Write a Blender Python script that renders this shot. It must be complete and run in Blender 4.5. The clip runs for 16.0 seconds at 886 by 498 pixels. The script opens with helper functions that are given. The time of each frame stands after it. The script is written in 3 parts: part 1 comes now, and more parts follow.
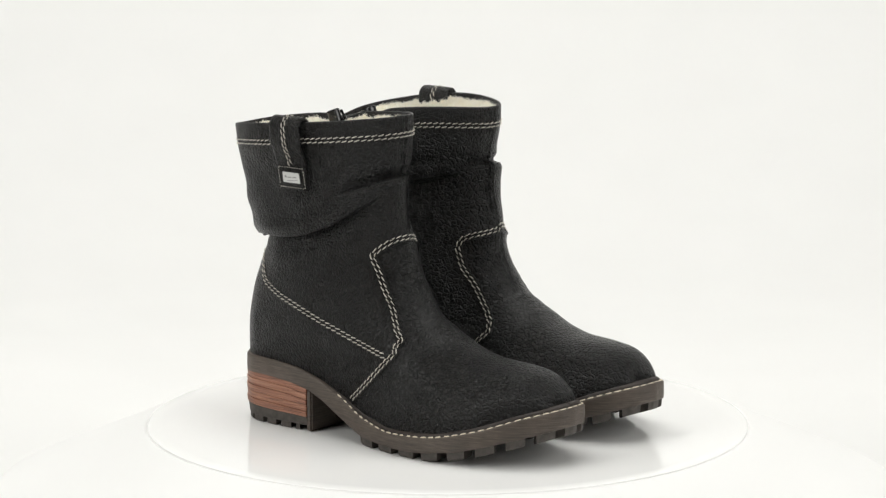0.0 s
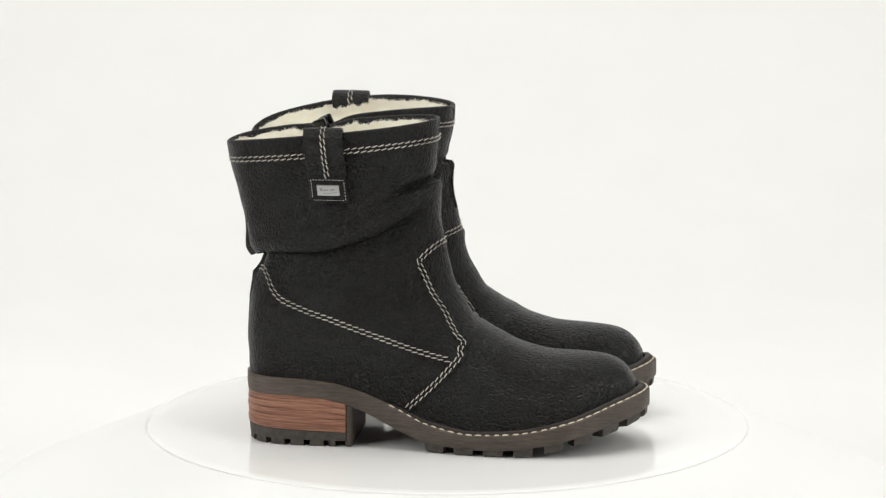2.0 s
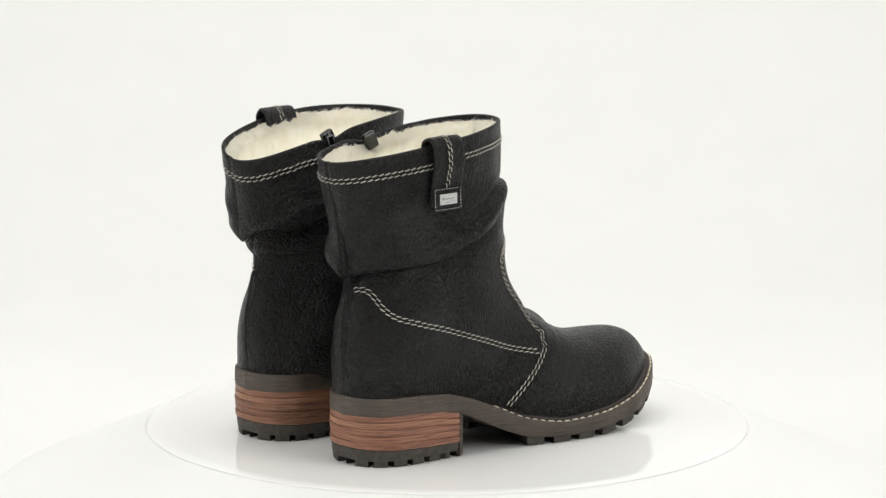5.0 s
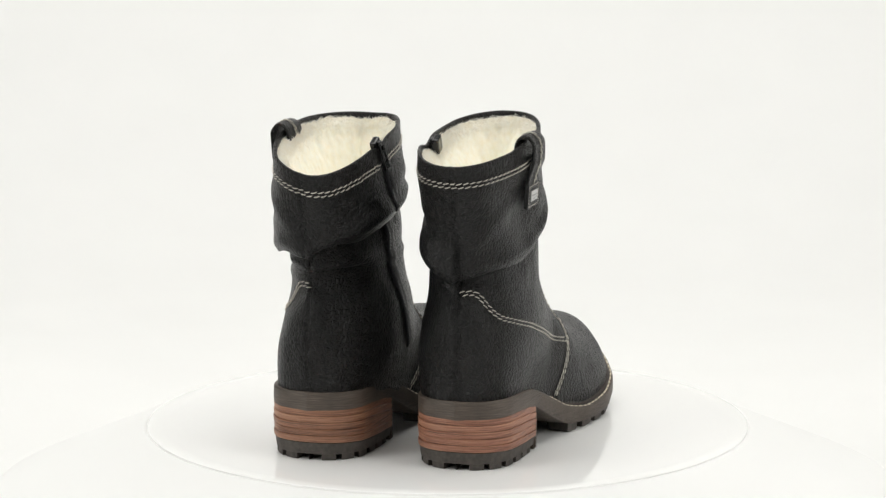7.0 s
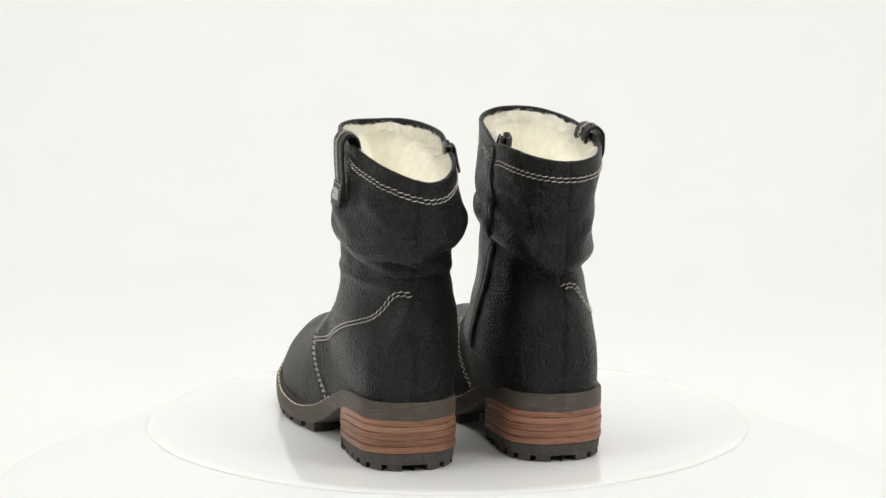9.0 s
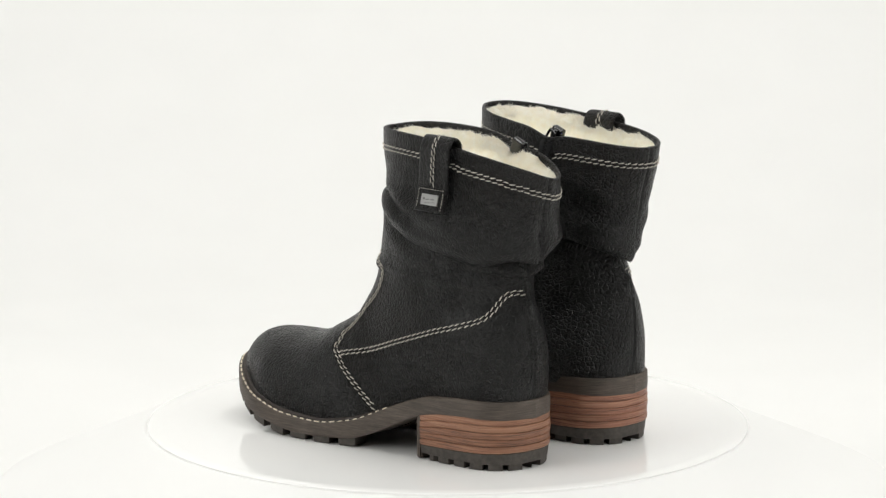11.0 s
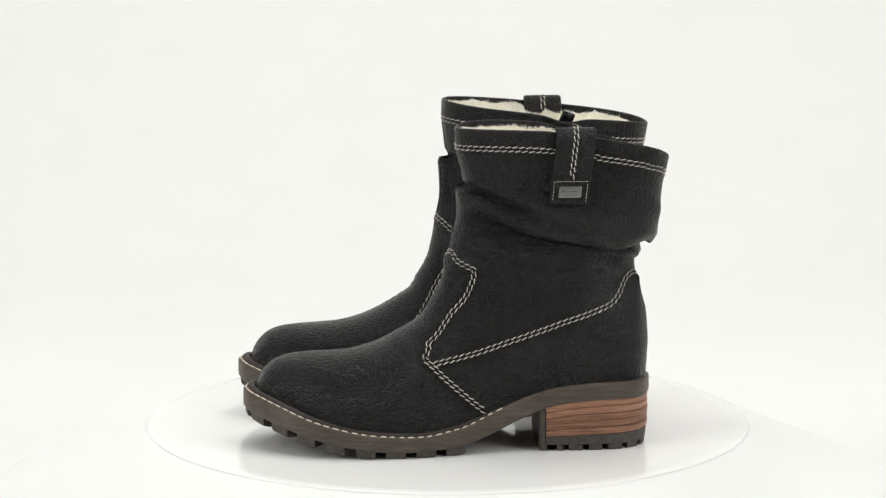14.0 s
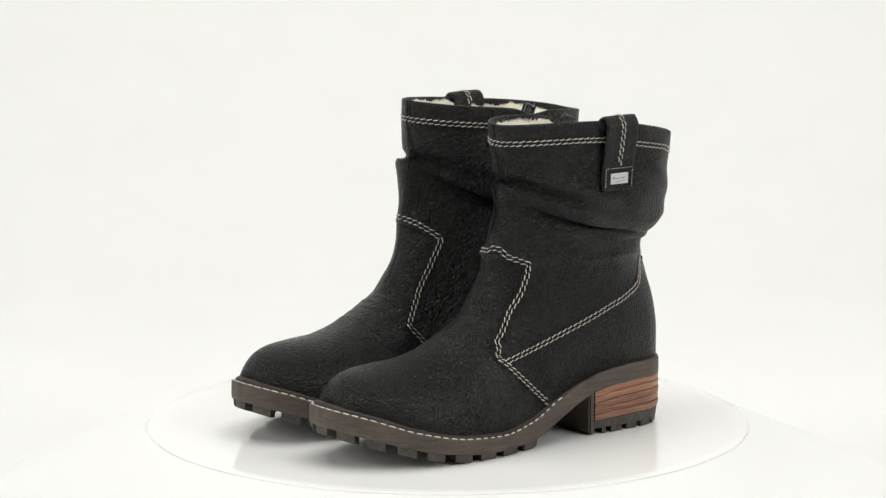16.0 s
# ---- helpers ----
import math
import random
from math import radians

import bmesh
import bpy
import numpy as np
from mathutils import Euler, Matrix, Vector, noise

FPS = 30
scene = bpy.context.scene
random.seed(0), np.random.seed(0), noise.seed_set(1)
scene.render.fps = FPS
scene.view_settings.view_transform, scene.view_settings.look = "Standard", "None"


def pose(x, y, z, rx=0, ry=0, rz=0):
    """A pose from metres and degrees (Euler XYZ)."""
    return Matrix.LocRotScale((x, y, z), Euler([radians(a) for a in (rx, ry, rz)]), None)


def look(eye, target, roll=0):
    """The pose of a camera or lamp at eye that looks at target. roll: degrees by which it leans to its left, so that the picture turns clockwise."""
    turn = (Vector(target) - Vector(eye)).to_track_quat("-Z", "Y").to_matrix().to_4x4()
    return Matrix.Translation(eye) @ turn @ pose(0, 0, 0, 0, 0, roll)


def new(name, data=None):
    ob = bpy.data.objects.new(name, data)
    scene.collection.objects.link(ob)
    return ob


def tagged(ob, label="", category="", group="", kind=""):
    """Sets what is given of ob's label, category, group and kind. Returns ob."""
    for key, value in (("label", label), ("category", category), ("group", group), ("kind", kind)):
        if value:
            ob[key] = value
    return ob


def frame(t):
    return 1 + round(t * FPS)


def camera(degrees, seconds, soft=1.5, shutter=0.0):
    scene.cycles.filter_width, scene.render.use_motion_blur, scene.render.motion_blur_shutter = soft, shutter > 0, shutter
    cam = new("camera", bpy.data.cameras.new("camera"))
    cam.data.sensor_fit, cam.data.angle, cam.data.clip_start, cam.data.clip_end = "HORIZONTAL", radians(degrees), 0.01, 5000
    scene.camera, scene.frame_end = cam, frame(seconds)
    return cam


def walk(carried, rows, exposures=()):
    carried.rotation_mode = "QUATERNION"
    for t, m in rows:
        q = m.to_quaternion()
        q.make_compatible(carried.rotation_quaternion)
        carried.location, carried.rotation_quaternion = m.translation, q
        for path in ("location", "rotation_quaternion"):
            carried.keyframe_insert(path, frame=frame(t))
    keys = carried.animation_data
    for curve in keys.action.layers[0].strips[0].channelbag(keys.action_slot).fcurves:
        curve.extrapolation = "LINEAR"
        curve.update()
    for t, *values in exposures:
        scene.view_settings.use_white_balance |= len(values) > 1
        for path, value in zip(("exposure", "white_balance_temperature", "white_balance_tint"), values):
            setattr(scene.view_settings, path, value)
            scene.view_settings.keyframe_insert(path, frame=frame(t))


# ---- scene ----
from mathutils.bvhtree import BVHTree

# ---------- camera (stands still) ----------
cam = camera(13.755, 16.0, soft=1.35)
EYE = (-0.0029, -2.653, 0.6155)
TILT = radians(10.348)
VIEW = look(EYE, (EYE[0], EYE[1] + math.cos(TILT), EYE[2] - math.sin(TILT)))
walk(cam, [(0.0, VIEW), (16.0, VIEW)])

SPIN = 15.922          # degrees a second, anticlockwise from above
TIMES = [i * 0.5 for i in range(33)]


def spin(t):
    return Matrix.Rotation(radians(SPIN * (t - 8.0)), 4, "Z")


# ---------- light: white photo studio with softboxes, plus an added backdrop fill ---
world = bpy.data.worlds.new("studio_air")
world.use_nodes = True
world.node_tree.nodes["Background"].inputs[0].default_value = (0.95, 0.97, 1.0, 1)
world.node_tree.nodes["Background"].inputs[1].default_value = 0.02
scene.world = world
scene.view_settings.exposure = -0.235


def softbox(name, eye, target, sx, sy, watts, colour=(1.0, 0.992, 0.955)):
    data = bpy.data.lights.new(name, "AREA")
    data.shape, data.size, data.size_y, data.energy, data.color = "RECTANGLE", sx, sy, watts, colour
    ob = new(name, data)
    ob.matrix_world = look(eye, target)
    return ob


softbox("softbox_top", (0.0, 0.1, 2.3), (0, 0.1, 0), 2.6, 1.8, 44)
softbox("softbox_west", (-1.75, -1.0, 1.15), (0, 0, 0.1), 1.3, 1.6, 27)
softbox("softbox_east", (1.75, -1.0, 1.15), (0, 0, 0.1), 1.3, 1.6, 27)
# unseen lamp added to whiten the paper sweep
softbox("added_backdrop_fill", (0.0, 0.75, 2.35), (0, 1.9, 0.2), 3.4, 0.5, 17)


# ---------- materials ----------
def material(name, colour, rough=0.5, metal=0.0, spec=0.5):
    m = bpy.data.materials.new(name)
    m.use_nodes = True
    b = m.node_tree.nodes["Principled BSDF"]
    b.inputs["Base Color"].default_value = (*colour, 1)
    b.inputs["Roughness"].default_value = rough
    b.inputs["Metallic"].default_value = metal
    b.inputs["Specular IOR Level"].default_value = spec
    return m, m.node_tree, b


def node(tree, kind, **values):
    n = tree.nodes.new(kind)
    for key, value in values.items():
        n.inputs[key].default_value = value
    return n


def coords(tree, scale=(1, 1, 1)):
    c = tree.nodes.new("ShaderNodeTexCoord")
    m = tree.nodes.new("ShaderNodeMapping")
    m.inputs["Scale"].default_value = scale
    tree.links.new(c.outputs["Object"], m.inputs["Vector"])
    return m.outputs["Vector"]


def ramp(tree, source, stops):
    r = tree.nodes.new("ShaderNodeValToRGB")
    els = r.color_ramp.elements
    while len(els) < len(stops):
        els.new(0.5)
    for e, (p, c) in zip(els, stops):
        e.position, e.color = p, (*c, 1)
    tree.links.new(source, r.inputs["Fac"])
    return r.outputs["Color"]


def math_node(tree, op, a, b):
    n = tree.nodes.new("ShaderNodeMath")
    n.operation = op
    for i, v in enumerate((a, b)):
        if isinstance(v, (int, float)):
            n.inputs[i].default_value = v
        else:
            tree.links.new(v, n.inputs[i])
    return n.outputs[0]


def bump(tree, bsdf, height, distance, strength=1.0):
    b = node(tree, "ShaderNodeBump", Strength=strength, Distance=distance)
    tree.links.new(height, b.inputs["Height"])
    tree.links.new(b.outputs["Normal"], bsdf.inputs["Normal"])


def leather_material():
    """Black pebbled leather: irregular cells with creases, patches of stronger and weaker grain, shade painted into the
    creases, brown on the high spots for rub-through and warm sheen.
    """
    m, t, b = material("black_grained_leather", (0.012, 0.011, 0.011), 0.45, 0, 0.35)
    v = coords(t)
    warp = node(t, "ShaderNodeTexNoise", Scale=170.0, Detail=2.0)
    t.links.new(v, warp.inputs["Vector"])
    mix = t.nodes.new("ShaderNodeVectorMath")
    mix.operation = "MULTIPLY_ADD"
    t.links.new(warp.outputs["Color"], mix.inputs[0])
    mix.inputs[1].default_value = (0.0022, 0.0022, 0.0022)
    t.links.new(v, mix.inputs[2])

    def pebbles(scale, reach):
        cells = node(t, "ShaderNodeTexVoronoi", Scale=scale)
        cells.feature = "DISTANCE_TO_EDGE"
        t.links.new(mix.outputs[0], cells.inputs["Vector"])
        r = t.nodes.new("ShaderNodeMapRange")
        r.interpolation_type = "SMOOTHERSTEP"
        r.inputs["From Max"].default_value = reach
        t.links.new(cells.outputs["Distance"], r.inputs["Value"])
        return r.outputs[0]
    coarse, small = pebbles(285.0, 0.21), pebbles(640.0, 0.24)
    fine = node(t, "ShaderNodeTexNoise", Scale=1600.0, Detail=2.0)
    t.links.new(v, fine.inputs["Vector"])
    patch = node(t, "ShaderNodeTexNoise", Scale=20.0, Detail=3.0)
    t.links.new(v, patch.inputs["Vector"])
    amount = t.nodes.new("ShaderNodeMapRange")
    amount.inputs["From Min"].default_value, amount.inputs["From Max"].default_value = 0.36, 0.58
    amount.inputs["To Min"].default_value, amount.inputs["To Max"].default_value = 0.22, 1.0
    t.links.new(patch.outputs["Fac"], amount.inputs["Value"])
    grain = math_node(t, "ADD", coarse, math_node(t, "MULTIPLY", small, 0.35))
    relief = math_node(t, "MULTIPLY", grain, amount.outputs[0])
    height = math_node(t, "ADD", relief, math_node(t, "MULTIPLY", fine.outputs["Fac"], 0.05))
    bump(t, b, height, 0.0014, 1.0)
    # crease shade and the tops' warm sheen go into the colour, with brown rub-through
    colour = ramp(t, math_node(t, "MULTIPLY", relief, 0.55),
                  [(0.0, (0.0018, 0.0017, 0.0016)), (0.45, (0.0036, 0.0032, 0.0030)), (0.9, (0.0110, 0.0078, 0.0062))])
    t.links.new(colour, b.inputs["Base Color"])
    t.links.new(ramp(t, fine.outputs["Fac"], [(0.3, (0.28, 0.28, 0.28)), (0.75, (0.40, 0.40, 0.40))]), b.inputs["Roughness"])
    return m


def sole_material(name, dark, mid, light):
    """Rubber with fine streaks along the edge, scuffs at a larger scale."""
    m, t, b = material(name, mid, 0.55)
    n = node(t, "ShaderNodeTexNoise", Scale=130.0, Detail=6.0, Roughness=0.7)
    t.links.new(coords(t, (0.5, 0.5, 12)), n.inputs["Vector"])
    big = node(t, "ShaderNodeTexNoise", Scale=45.0, Detail=3.0)
    t.links.new(coords(t), big.inputs["Vector"])
    shade = math_node(t, "ADD", n.outputs["Fac"], math_node(t, "MULTIPLY", math_node(t, "SUBTRACT", big.outputs["Fac"], 0.5), 0.35))
    t.links.new(ramp(t, shade, [(0.3, dark), (0.52, mid), (0.74, light)]), b.inputs["Base Color"])
    bump(t, b, n.outputs["Fac"], 0.0005, 0.8)
    return m


def lug_material():
    m, t, b = material("dark_grey_rubber", (0.045, 0.04, 0.036), 0.65)
    n = node(t, "ShaderNodeTexNoise", Scale=260.0, Detail=4.0)
    t.links.new(coords(t), n.inputs["Vector"])
    t.links.new(ramp(t, n.outputs["Fac"], [(0.3, (0.042, 0.036, 0.031)), (0.7, (0.082, 0.071, 0.061))]), b.inputs["Base Color"])
    bump(t, b, n.outputs["Fac"], 0.0004, 0.6)
    return m


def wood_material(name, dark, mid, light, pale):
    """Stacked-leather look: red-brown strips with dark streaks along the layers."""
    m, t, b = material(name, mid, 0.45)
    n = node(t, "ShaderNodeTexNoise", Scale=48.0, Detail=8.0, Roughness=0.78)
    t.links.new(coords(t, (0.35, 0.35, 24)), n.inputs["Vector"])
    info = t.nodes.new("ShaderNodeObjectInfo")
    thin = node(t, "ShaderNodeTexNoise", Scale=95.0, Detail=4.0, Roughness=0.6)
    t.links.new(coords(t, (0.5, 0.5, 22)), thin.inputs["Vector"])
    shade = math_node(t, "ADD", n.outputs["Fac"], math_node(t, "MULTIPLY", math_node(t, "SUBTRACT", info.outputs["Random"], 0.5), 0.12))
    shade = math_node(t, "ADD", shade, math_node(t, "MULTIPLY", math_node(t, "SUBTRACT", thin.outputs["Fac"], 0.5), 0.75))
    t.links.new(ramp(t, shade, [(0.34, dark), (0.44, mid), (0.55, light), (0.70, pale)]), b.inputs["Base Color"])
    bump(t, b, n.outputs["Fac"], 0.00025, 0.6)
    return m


def fleece_material():
    m, t, b = material("cream_fleece", (0.93, 0.89, 0.78), 0.95, 0, 0.1)
    n = node(t, "ShaderNodeTexNoise", Scale=230.0, Detail=6.0, Roughness=0.75)
    t.links.new(coords(t), n.inputs["Vector"])
    t.links.new(ramp(t, n.outputs["Fac"], [(0.30, (0.94, 0.87, 0.71)), (0.6, (0.97, 0.94, 0.84))]), b.inputs["Base Color"])
    b.inputs["Subsurface Weight"].default_value = 0.4
    b.inputs["Subsurface Radius"].default_value = (1.0, 0.9, 0.75)
    b.inputs["Subsurface Scale"].default_value = 0.003
    bump(t, b, n.outputs["Fac"], 0.0004, 0.4)
    return m


def thread_material():
    m, t, b = material("pale_waxed_thread", (0.62, 0.58, 0.52), 0.6)
    n = node(t, "ShaderNodeTexNoise", Scale=700.0, Detail=2.0)
    t.links.new(coords(t), n.inputs["Vector"])
    t.links.new(ramp(t, n.outputs["Fac"], [(0.3, (0.44, 0.41, 0.36)), (0.7, (0.68, 0.64, 0.57))]), b.inputs["Base Color"])
    return m


def gloss_white(name, rough, colour=(0.82, 0.82, 0.81)):
    m, t, b = material(name, colour, rough, 0, 0.5)
    n = node(t, "ShaderNodeTexNoise", Scale=9.0, Detail=4.0)
    t.links.new(coords(t), n.inputs["Vector"])
    c = colour
    t.links.new(ramp(t, n.outputs["Fac"], [(0.3, tuple(x * 0.985 for x in c)), (0.7, c)]), b.inputs["Base Color"])
    return m


LEATHER = leather_material()
SOLE = sole_material("grey_brown_rubber", (0.036, 0.027, 0.021), (0.076, 0.058, 0.045), (0.135, 0.106, 0.084))
RAND = sole_material("dark_brown_rubber", (0.012, 0.008, 0.006), (0.024, 0.016, 0.012), (0.045, 0.032, 0.024))
LUG = lug_material()
WOOD = wood_material("red_brown_stacked_heel", (0.075, 0.034, 0.022), (0.215, 0.085, 0.050), (0.32, 0.140, 0.085), (0.43, 0.225, 0.14))
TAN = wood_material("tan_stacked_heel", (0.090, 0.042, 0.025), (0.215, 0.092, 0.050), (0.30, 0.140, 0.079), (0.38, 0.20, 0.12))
FLEECE = fleece_material()
THREAD = thread_material()
CREAM = material("cream_welt_thread", (0.72, 0.64, 0.50), 0.6)[0]
ZIP_TAPE = material("black_zip_tape", (0.012, 0.012, 0.013), 0.8)[0]
ZIP_METAL = material("black_lacquered_metal", (0.006, 0.006, 0.007), 0.18, 0.0, 0.6)[0]
SILVER = material("brushed_silver_plate", (0.55, 0.55, 0.54), 0.34, 1.0)[0]
INK = material("dark_engraving", (0.28, 0.28, 0.28), 0.45, 0.8)[0]
DISC_WHITE = gloss_white("glossy_white_acrylic", 0.03, (0.90, 0.90, 0.89))
DISC_WHITE.node_tree.nodes["Principled BSDF"].inputs["Specular IOR Level"].default_value = 0.30
BASE_WHITE = gloss_white("satin_white_plastic", 0.45, (0.87, 0.87, 0.86))
PAPER = gloss_white("matt_white_paper", 0.9, (0.84, 0.84, 0.83))
PAINT = gloss_white("grey_unseen_shell_paint", 0.85, (0.20, 0.20, 0.202))


# ---------- mesh helpers ----------
def mesh_from(name, verts, faces, smooth=True):
    me = bpy.data.meshes.new(name)
    me.from_pydata([tuple(v) for v in verts], [], faces)
    me.validate()
    if smooth:
        me.polygons.foreach_set("use_smooth", [True] * len(me.polygons))
    return me


def part(name, me, mat, parent, label="", kind=""):
    """Links a mesh, or a bmesh, as one part of a thing or of a part."""
    if isinstance(me, bmesh.types.BMesh):
        bm, me = me, bpy.data.meshes.new(name)
        bm.to_mesh(me)
        bm.free()
    if not me.materials:
        me.materials.append(mat)
    ob = new(name, me)
    ob.parent = parent
    return tagged(ob, label, kind=kind)


def grid_faces(rows, cols, closed=True, flip=False):
    out = []
    for i in range(rows - 1):
        for j in range(cols if closed else cols - 1):
            k = (j + 1) % cols
            q = (i * cols + j, i * cols + k, (i + 1) * cols + k, (i + 1) * cols + j)
            out.append(q[::-1] if flip else q)
    return out


def glide(xs, ys):
    """A smooth curve through the points that overshoots none of them."""
    xs, ys = np.array(xs, float), np.array(ys, float)
    h, d = np.diff(xs), np.diff(ys) / np.diff(xs)
    m = np.zeros(len(xs))
    m[0], m[-1] = d[0], d[-1]
    for i in range(1, len(xs) - 1):
        if d[i - 1] * d[i] > 0:
            a, b = 2 * h[i] + h[i - 1], h[i] + 2 * h[i - 1]
            m[i] = (a + b) / (a / d[i - 1] + b / d[i])

    def at(x):
        x = np.clip(np.asarray(x, float), xs[0], xs[-1])
        i = np.clip(np.searchsorted(xs, x) - 1, 0, len(xs) - 2)
        t = (x - xs[i]) / h[i]
        return ((2 * t**3 - 3 * t**2 + 1) * ys[i] + (t**3 - 2 * t**2 + t) * h[i] * m[i]
                + (3 * t**2 - 2 * t**3) * ys[i + 1] + (t**3 - t**2) * h[i] * m[i + 1])
    return at


def step(x):
    x = np.clip(x, 0, 1)
    return x * x * (3 - 2 * x)


def box_bm(bm, m, sx, sy, sz, bevel=0.0):
    r = bmesh.ops.create_cube(bm, size=1.0, matrix=m @ Matrix.Diagonal((sx, sy, sz, 1)))
    if bevel:
        edges = list({e for v in r["verts"] for e in v.link_edges})
        bmesh.ops.bevel(bm, geom=edges, offset=bevel, segments=2, affect="EDGES", profile=0.6)


def tube(points, radius, sides=6):
    """Vertices and faces of a round tube along points, with closed ends."""
    pts = [Vector(p) for p in points]
    verts, faces = [], []
    for i, p in enumerate(pts):
        d = (pts[min(i + 1, len(pts) - 1)] - pts[max(i - 1, 0)]).normalized()
        a = d.orthogonal().normalized()
        b = d.cross(a)
        r = radius * (0.55 if i in (0, len(pts) - 1) else 1.0)
        verts += [p + r * (math.cos(k * math.tau / sides) * a + math.sin(k * math.tau / sides) * b) for k in range(sides)]
    faces = grid_faces(len(pts), sides)
    faces += [tuple(range(sides))[::-1], tuple(range(len(verts) - sides, len(verts)))]
    return verts, faces


# ---------- the boot's form: x outwards, y towards the toe, z up ----------
TOP_Y = (-0.141, -0.103, -0.075, -0.055, -0.030, -0.002, 0.027, 0.059, 0.100, 0.132, 0.152)
feather = glide(TOP_Y, (0.0493, 0.0492, 0.0470, 0.0416, 0.0312, 0.0194, 0.0149, 0.0167, 0.025, 0.036, 0.042))
under = glide((-0.141, -0.110, -0.083, -0.063, -0.045, -0.034, -0.018, 0.000, 0.039, 0.080, 0.120, 0.152),
              (0.0360, 0.0366, 0.0350, 0.0312, 0.0240, 0.0186, 0.0115, 0.0060, 0.0045, 0.0087, 0.0185, 0.0285))
OUT_Y = (-0.141, -0.137, -0.130, -0.115, -0.090, -0.060, -0.030, 0.000, 0.030, 0.060, 0.090, 0.114, 0.133, 0.144, 0.1495, 0.152)
outer_w = glide(OUT_Y, (0.000, 0.016, 0.0265, 0.0345, 0.0370, 0.0375, 0.041, 0.048, 0.055, 0.0575, 0.0545, 0.0450, 0.0315, 0.0200, 0.0115, 0.001))
inner_w = glide(OUT_Y, (0.000, 0.016, 0.0265, 0.0345, 0.0365, 0.0365, 0.038, 0.043, 0.048, 0.050, 0.0485, 0.043, 0.0330, 0.0230, 0.014, 0.001))
crest = glide((-0.141, 0.000, 0.020, 0.040, 0.060, 0.080, 0.104, 0.118, 0.128, 0.1360, 0.1412, 0.1435),
              (0.120, 0.110, 0.0955, 0.0830, 0.0730, 0.0682, 0.0668, 0.0655, 0.0625, 0.0565, 0.048, 0.040))
SH_Z = (0.030, 0.045, 0.076, 0.097, 0.118, 0.132, 0.150, 0.175, 0.196, 0.216, 0.230, 0.250)
shaft_back = glide(SH_Z, (-0.133, -0.1355, -0.1405, -0.1400, -0.1345, -0.1325, -0.1370, -0.1445, -0.1495, -0.1535, -0.1560, -0.158))
shaft_front = glide(SH_Z, (0.000, 0.010, 0.0190, 0.0180, 0.0105, 0.0065, 0.0030, -0.0010, -0.0025, -0.0010, 0.0000, 0.001))
shaft_w = glide(SH_Z, (0.0325, 0.0343, 0.0388, 0.0372, 0.0338, 0.0330, 0.0345, 0.0365, 0.0370, 0.0368, 0.0365, 0.036))


shaft_n = glide((0.030, 0.045, 0.070, 0.100, 0.130, 0.160, 0.200, 0.250), (2.7, 2.65, 2.35, 2.08, 2.0, 2.15, 2.3, 2.3))


def form(x, y, z):
    """Below 0 inside the boot, above 0 outside, about in metres."""
    w = np.where(x >= 0, outer_w(y), inner_w(y)) - 0.0035 - 0.0022 * step((y - 0.07) / 0.06) - 0.0012 * step((y - 0.09) / 0.03)
    w = w - np.where(x >= 0, 0.0013 * np.exp(-((y - 0.035) / 0.05) ** 2), 0.0)
    w = np.maximum(w, 0.0012)
    zf, zt = feather(y) - 0.002, crest(y)
    g = (np.abs(x) / w) ** 2.12 + (np.maximum(z - zf, 0) / np.maximum(zt - zf, 0.002)) ** 2.12
    foot = (g ** 0.47 - 1) * 0.030
    foot = np.maximum(foot, np.maximum(-0.1365 - y, y - 0.1435))
    b, f = shaft_back(z), shaft_front(z)
    sw = shaft_w(z) + np.where(x < 0, 0.0042 - 0.0026 * step((z - 0.17) / 0.05), 0.0)
    c, half = (b + f) / 2, (f - b) / 2
    n = shaft_n(z)
    shaft = (((np.abs(x) / sw) ** n + (np.abs(y - c) / half) ** n) ** (1 / n) - 1) * 0.045
    k = 0.006
    h = np.clip(0.5 + 0.5 * (shaft - foot) / k, 0, 1)
    both = shaft * (1 - h) + foot * h - k * h * (1 - h)
    return np.maximum(both, (zf - 0.004 - z))


RINGS, ROUND = 330, 260
AIM = (0.060, 0.150)


def spine():
    """Ring centres and the tilt of each ring's plane, from the rim to the toe."""
    ys = (-0.0785, -0.074, -0.068, -0.060, -0.050, -0.035, -0.012, 0.015, 0.050, 0.100, 0.130, 0.147)
    zs = (0.2262, 0.190, 0.150, 0.120, 0.098, 0.078, 0.061, 0.050, 0.040, 0.042, 0.045, 0.044)
    tilt = [6.0, 5.5, 6.5] + [math.degrees(math.atan2(AIM[1] - z, AIM[0] - y)) for y, z in list(zip(ys, zs))[3:9]] + [90, 93, 96]
    s = (0.0, 0.13, 0.30, 0.42, 0.50, 0.57, 0.64, 0.71, 0.80, 0.91, 0.965, 1.0)
    u = np.linspace(0, 1, RINGS)
    return glide(s, ys)(u), glide(s, zs)(u), np.radians(glide(s, tilt)(u))


